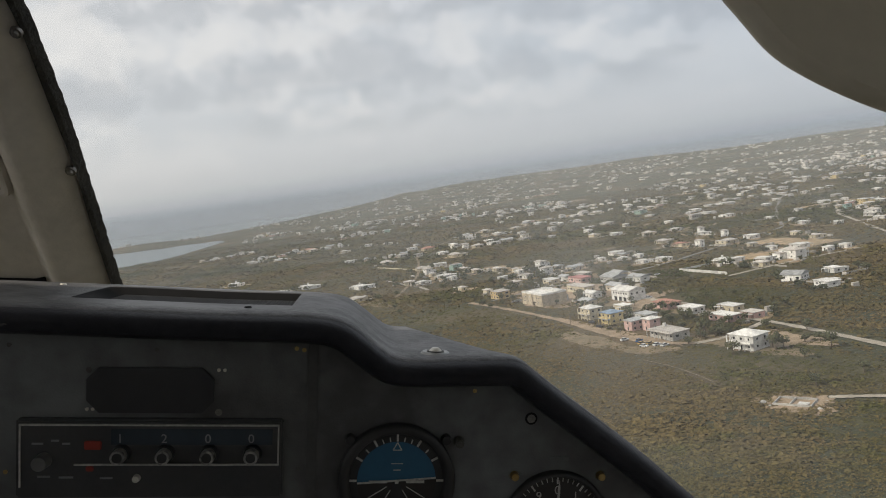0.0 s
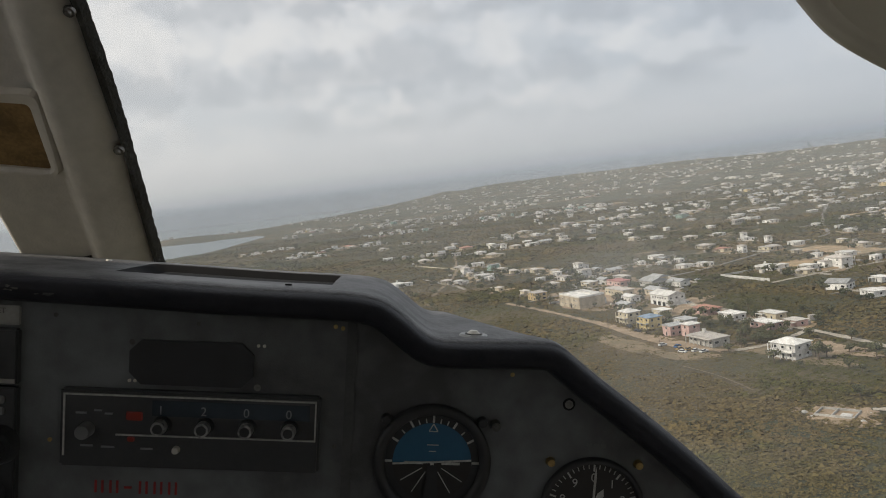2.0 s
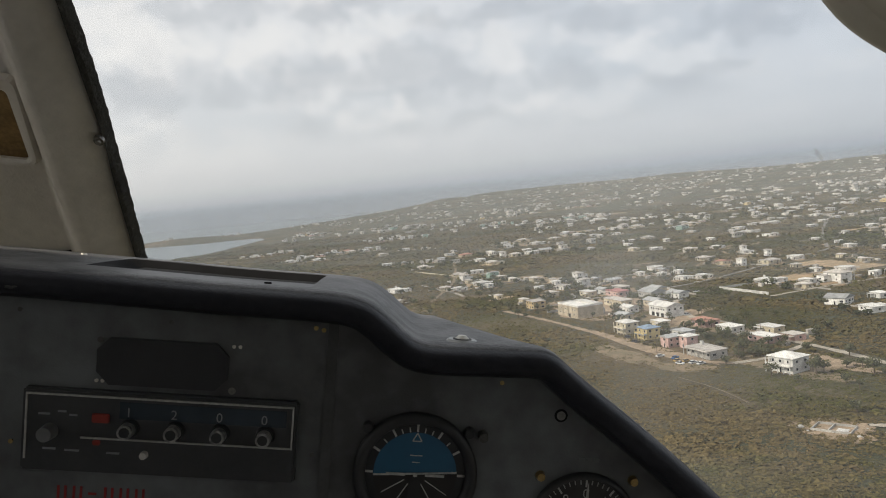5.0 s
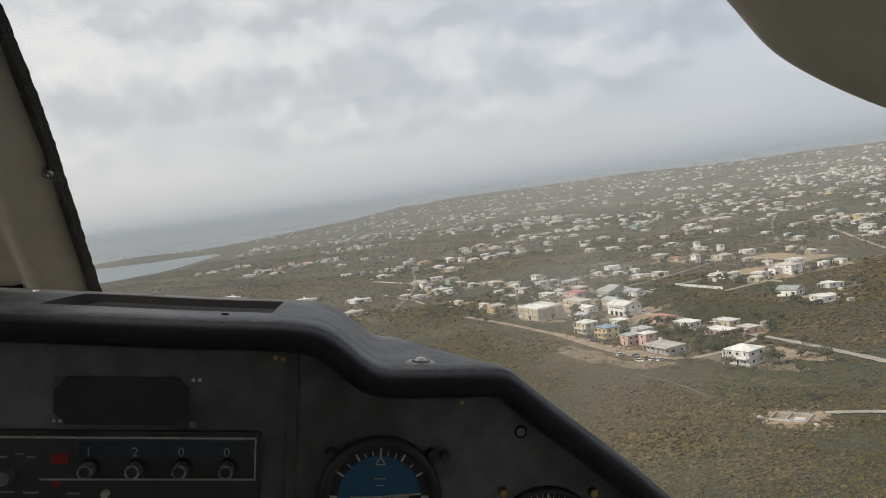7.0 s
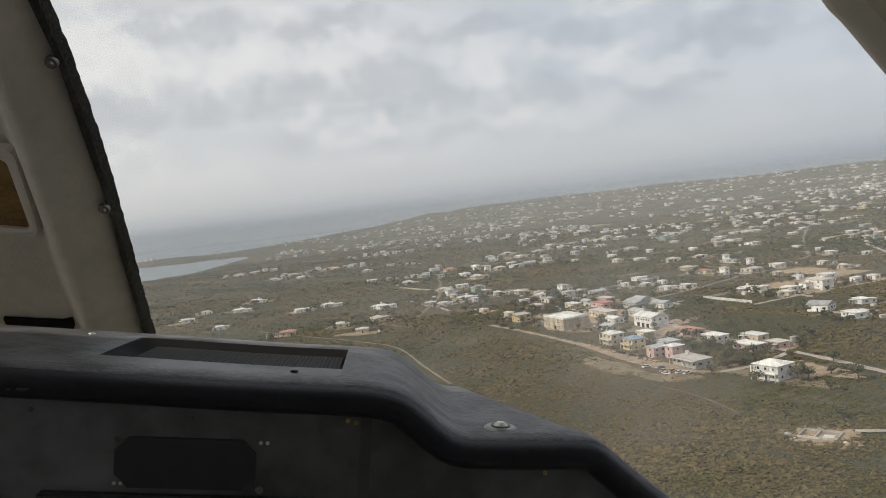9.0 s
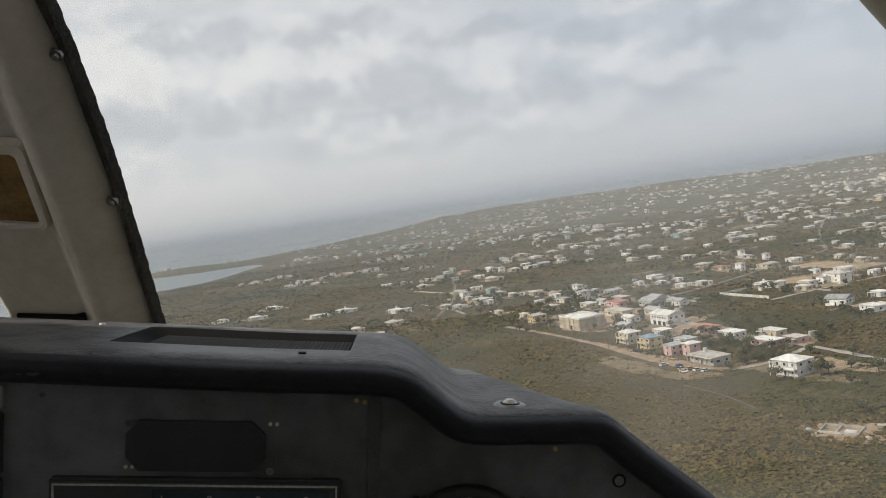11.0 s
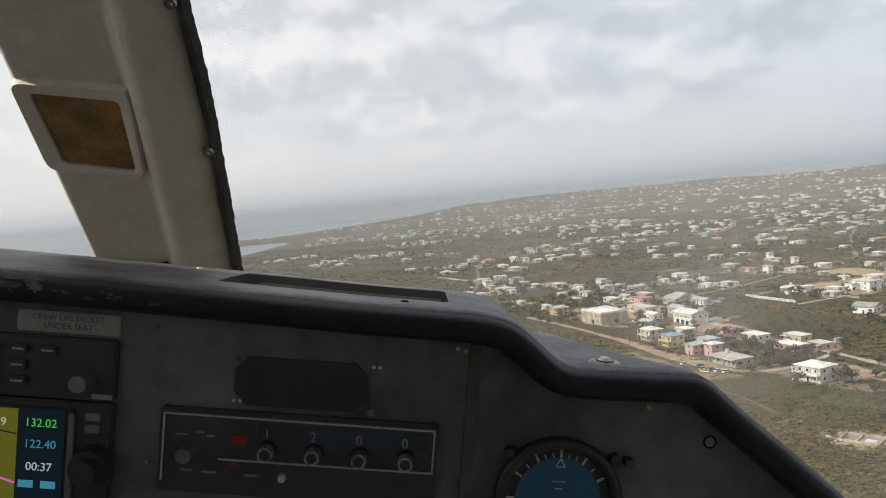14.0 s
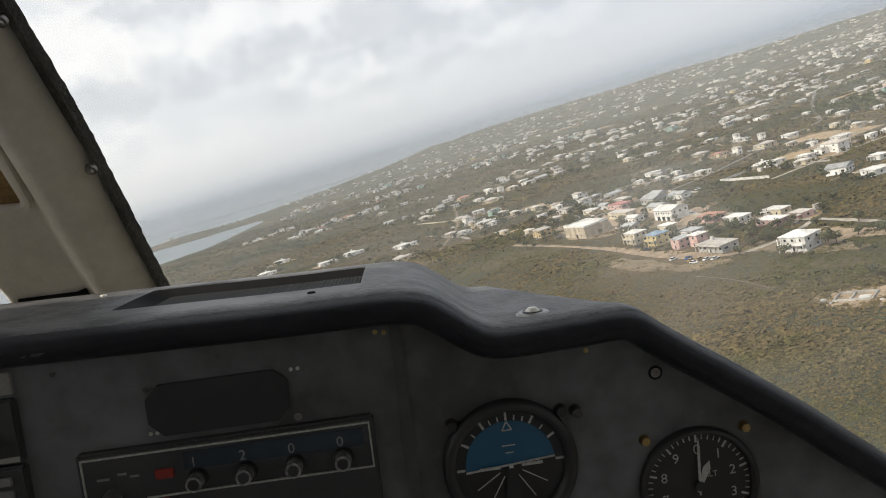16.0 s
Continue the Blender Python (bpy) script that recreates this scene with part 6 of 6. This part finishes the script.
# ---------------------------------------------------------------- cars
def car(m, paint, label):
    ob = thing("car", label, "car", m, "cars parked by the street")
    bm = bmesh.new()
    box(bm, -2.1, -0.85, 0.30, 2.1, 0.85, 0.95, bevel=0.14)
    part("body", bm, paint, ob)
    bm = bmesh.new()
    lo = [bm.verts.new(v) for v in ((-1.5, -0.78, 0.93), (1.1, -0.78, 0.93), (1.1, 0.78, 0.93), (-1.5, 0.78, 0.93))]
    hi = [bm.verts.new(v) for v in ((-1.1, -0.65, 1.45), (0.45, -0.65, 1.45), (0.45, 0.65, 1.45), (-1.1, 0.65, 1.45))]
    bm.faces.new(hi)
    for i in range(4):
        bm.faces.new((lo[i], lo[(i + 1) % 4], hi[(i + 1) % 4], hi[i]))
    part("cabin", bm, M_PANE, ob, "dark glazed cabin")
    part("car_roof", boxes((-1.12, -0.66, 1.453, 0.47, 0.66, 1.50)), paint, ob)
    for x in (-1.35, 1.35):
        for y in (-0.86, 0.86):
            bm = bmesh.new()
            disc(bm, 0.32, 0.32, y - 0.1, y + 0.1, 14, x, 0.32)
            part("wheel", bm, M_BLACK, ob)
    return ob


PAINTS = [mat("car_white", (0.75, 0.75, 0.74), 0.25), mat("car_silver", (0.4, 0.41, 0.42), 0.3), mat("car_blue", (0.05, 0.14, 0.32), 0.25), mat("car_ochre", (0.42, 0.28, 0.09), 0.3), mat("car_dark", (0.04, 0.04, 0.045), 0.25)]
CARS = {}
LAB = ("white parked car", "silver parked car", "blue parked car", "ochre parked car", "dark parked car")
cr = random.Random(5)
for x, y, k, rot in ((111, 245, 0, 10), (114, 240, 2, 30), (113, 236, 3, 20), (115, 234, 3, 14), (116, 231, 0, 18), (117.5, 228.5, 0, 16), (113, 272, 4, -70), (114, 282, 4, -75), (152, 312, 0, 20), (122, 362, 4, -78), (127, 365, 1, 12), (112, 232, 0, -60),
                     (176, 380, 0, 12), (179, 376, 1, 12), (181, 372, 4, 14), (184, 369, 0, 10), (172, 386, 2, 12), (168, 352, 1, 80), (150, 398, 4, 70), (143, 374, 0, 5)):
    m = spot(x, y, rot)
    lab = LAB[k] + (" on dusty ground" if k != 4 else " beside the street")
    CARS[k] = car(m, PAINTS[k], lab) if k not in CARS else copy_thing(CARS[k], m)


# ---------------------------------------------------------------- trees and scrub
def leaf_cloud(rng_, n, rx, rz, cz, size):
    """Small tilted leaves filling an uneven crown."""
    lobes = [(rng_.uniform(-0.5, 0.5) * rx, rng_.uniform(-0.5, 0.5) * rx, cz + rng_.uniform(-0.35, 0.35) * rz, rng_.uniform(0.45, 0.75)) for _ in range(6)]
    v, f = [], []
    for _ in range(n):
        lx, ly, lz, lr = rng_.choice(lobes)
        d = Vector((rng_.gauss(0, 1), rng_.gauss(0, 1), rng_.gauss(0, 1))).normalized()
        p = Vector((lx, ly, lz)) + Vector((d.x * rx * lr, d.y * rx * lr, d.z * rz * lr)) * rng_.uniform(0.75, 1.0)
        a = Vector((rng_.gauss(0, 1), rng_.gauss(0, 1), rng_.gauss(0, 0.6))).normalized() * size * rng_.uniform(0.6, 1.3)
        b_ = a.cross(d).normalized() * size * rng_.uniform(0.5, 1.0)
        k = len(v)
        v += [p - a, p + b_, p + a, p - b_]
        f.append((k, k + 1, k + 2, k + 3))
    return v, f


TREES = []
tr_ = random.Random(21)
for k in range(4):
    t_ = thing("tree", "dark green bushy tree among the houses", "tree", spot(131 + k * 5, 228 + k), "trees of the settlement")
    hgt = 3.2 + 0.7 * k
    bm = bmesh.new()
    bmesh.ops.create_cone(bm, cap_ends=True, segments=8, radius1=0.22, radius2=0.10, depth=hgt * 0.7, matrix=at(0, 0, hgt * 0.35))
    for j in range(3):
        a = 2.1 * j + k
        bmesh.ops.create_cone(bm, cap_ends=True, segments=6, radius1=0.09, radius2=0.04, depth=1.6, matrix=at(0.5 * math.cos(a), 0.5 * math.sin(a), hgt * 0.62) @ pose(0, 0, 0, 0, 40, math.degrees(a)))
    part("trunk", bm, M_TRUNK, t_)
    v, f = leaf_cloud(tr_, 260, 1.9 + 0.35 * k, 1.4 + 0.2 * k, hgt * 0.82, 0.36)
    me = bpy.data.meshes.new("crown")
    me.from_pydata(v, [], f)
    me.materials.append(M_TREE)
    part("crown", me, M_TREE, t_)
    TREES.append(t_)
# the grove between the street and the villa, and single trees by the houses
grove = [(130, 238), (133, 234), (131, 231), (136, 236), (139, 232), (142, 236), (135, 228), (138, 227), (141, 229), (145, 240), (130, 196), (127, 204), (124, 225), (118, 334), (98, 352),
         (140, 204), (150, 203), (149, 243), (160, 216), (144, 250), (133, 246), (139, 246), (128, 268), (129, 283), (136, 262), (142, 262), (156, 280), (140, 300), (125, 308)]
for k, (x, y) in enumerate(grove):
    if k > 0:
        s = tr_.uniform(0.6, 1.15)
        c_ = copy_thing(TREES[k % 4], spot(x, y, tr_.uniform(0, 360)))
        c_.scale = (s * 1.15, s * 1.15, s * 0.9)
count = 0
while count < 255:
    if count < 70:
        x, y = tr_.uniform(140, 250), tr_.uniform(70, 590)
    else:
        az, r = radians(tr_.uniform(-10, 46)), tr_.uniform(480, 1500)
        x, y = r * math.sin(az), r * math.cos(az)
        if wave(x, y, 130, 0.9) < 0.0:
            continue
    if any((x - a) ** 2 + (y - b) ** 2 < (c + 0.5) ** 2 for a, b, c in PLACED) or any(((x - p[0]) ** 2 + (y - p[1]) ** 2) < (w / 2 + 2.2) ** 2 for pts, w in ROADS for p in pts):
        continue
    if x < 165 and y < 462 or y < 270 and x < 175:
        continue
    s = tr_.uniform(0.75, 1.35)
    c_ = copy_thing(tr_.choice(TREES), spot(x / K, y / K, tr_.uniform(0, 360)))
    c_.scale = (s, s, s * tr_.uniform(0.85, 1.1))
    count += 1

# garden trees round the houses, uncounted clumps of leaves
V, F = [], []
gr_ = random.Random(77)
for hx, hy, c in PLACED[8:]:
    for _ in range(gr_.choice((2, 3, 4, 5))):
        a = gr_.uniform(0, 6.283)
        x, y = hx + (c + gr_.uniform(1, 9)) * math.cos(a), hy + (c + gr_.uniform(1, 9)) * math.sin(a)
        if x < 165 and y < 462 or y < 270 and x < 175 or any((x - p) ** 2 + (y - q) ** 2 < (s * 0.8) ** 2 for p, q, s in PLACED) or any((x - p[0]) ** 2 + (y - p[1]) ** 2 < 20 for pts, w in ROADS for p in pts[::2]):
            continue
        k0, z = len(V), float(height(x, y))
        rx = gr_.uniform(1.4, 3.8)
        v, f = leaf_cloud(gr_, 46, rx, rx * 0.7, rx * 0.75, rx * 0.28)
        V += [(p.x + x, p.y + y, max(p.z, 0.05) + z) for p in v]
        F += [tuple(k0 + i for i in q) for q in f]
me = bpy.data.meshes.new("garden_trees")
me.from_pydata(V, [], F)
me.materials.append(mat("garden_leaves", (0.036, 0.045, 0.018), 0.8, second=(0.06, 0.064, 0.026), scale=0.3, amount=0.6, island=0.4))
tagged(new("garden_trees", me), "dark green garden trees and hedges between the houses", "trees", kind="stuff")

# utility poles along the street
POLE = thing("utility_pole", "slim wooden utility pole with crossarm", "utility pole", spot(103, 318), "poles along the street")
bm = bmesh.new()
bmesh.ops.create_cone(bm, cap_ends=True, segments=8, radius1=0.14, radius2=0.09, depth=8.5, matrix=at(0, 0, 4.25))
part("shaft", bm, M_TRUNK, POLE)
part("crossarm", boxes((-0.9, -0.06, 7.7, 0.9, 0.06, 7.85)), M_TRUNK, POLE)
for x, y in ((106.5, 285), (112, 250), (129, 226), (157, 262), (153, 300), (161, 345)):
    copy_thing(POLE, spot(x, y))

# scrub: uncounted low bushes, thinning with distance
N = 230000
rs = np.random.RandomState(7)
az = np.radians(rs.uniform(-21, 45, N))
rr_ = 150 * (1900 / 150) ** (rs.uniform(0, 1, N) ** 0.86)
bx, by = rr_ * np.sin(az) + UNDER[0], rr_ * np.cos(az) + UNDER[1]
keep = shore(bx, by) > 20
thick = 0.66 + 0.3 * wave(bx, by, 23, 0.3) + 0.25 * wave(bx, by, 70, 1.1)
keep &= rs.uniform(0, 1, N) < thick + 0.15
for a, b, c in PLACED:
    keep &= (bx - a) ** 2 + (by - b) ** 2 > c * c
for a, b, c, e, t in YARDS:
    u, v = (bx - a) * math.cos(t) + (by - b) * math.sin(t), (by - b) * math.cos(t) - (bx - a) * math.sin(t)
    keep &= ((u / c) ** 2 + (v / e) ** 2 > 0.8) | (thick > 1.0)
for a, b, c in STREET:
    keep &= (bx - a) ** 2 + (by - b) ** 2 > c * c
for pts, w in ROADS:
    for p in pts:
        keep &= (bx - p[0]) ** 2 + (by - p[1]) ** 2 > (w * 0.75 + 1.5) ** 2
for k, (a, b, c) in enumerate(BARE[:11] + BARE[-3:]):
    keep &= ((bx - a) ** 2 + (by - b) ** 2 > (c * 0.55) ** 2) | (rs.uniform(0, 1, N) < (0.40 if k in (1, 2) else 0.06))
bx, by, rr_ = bx[keep], by[keep], rr_[keep]
n = len(bx)
bz = height(bx, by)
size = (0.55 + 1.35 * rs.uniform(0, 1, n) ** 2.0) * np.clip(rr_ / 420, 0.8, 2.6) * (0.95 + 0.35 * np.clip(wave(bx, by, 31, 0.6) + 0.5 * wave(bx, by, 9, 2.2), -1, 1.4))
L = 8
d = rs.normal(size=(n, L, 3))
d /= np.linalg.norm(d, axis=2, keepdims=True)
d[..., 2] = np.abs(d[..., 2])
pos = d * size[:, None, None] * rs.uniform(0.55, 1.05, (n, L, 1)) * np.array([1.25, 1.25, 0.45])
t1 = rs.normal(size=(n, L, 3))
t1[..., 2] *= 0.34
t1 /= np.linalg.norm(t1, axis=2, keepdims=True)
t2 = np.cross(t1, d * 0.5 + np.array([0, 0, 0.9]))
sz = (size[:, None, None] * 0.46) * rs.uniform(0.6, 1.4, (n, L, 1))
base = np.stack([bx, by, bz], 1)[:, None, :] + pos
tri = np.stack([base - t1 * sz, base + t1 * sz, base + t2 * sz * 1.3], 2).reshape(-1, 3)
me = bpy.data.meshes.new("scrub")
nt_ = n * L
me.vertices.add(nt_ * 3)
me.vertices.foreach_set("co", tri.ravel())
me.loops.add(nt_ * 3)
me.loops.foreach_set("vertex_index", np.arange(nt_ * 3))
me.polygons.add(nt_)
me.polygons.foreach_set("loop_start", np.arange(0, nt_ * 3, 3))
me.polygons.foreach_set("loop_total", np.full(nt_, 3))
me.update(calc_edges=True)
me.validate()
me.materials.append(M_SCRUB)
tagged(new("scrub", me), "dense low olive scrub bushes covering the land", "scrub", kind="stuff")
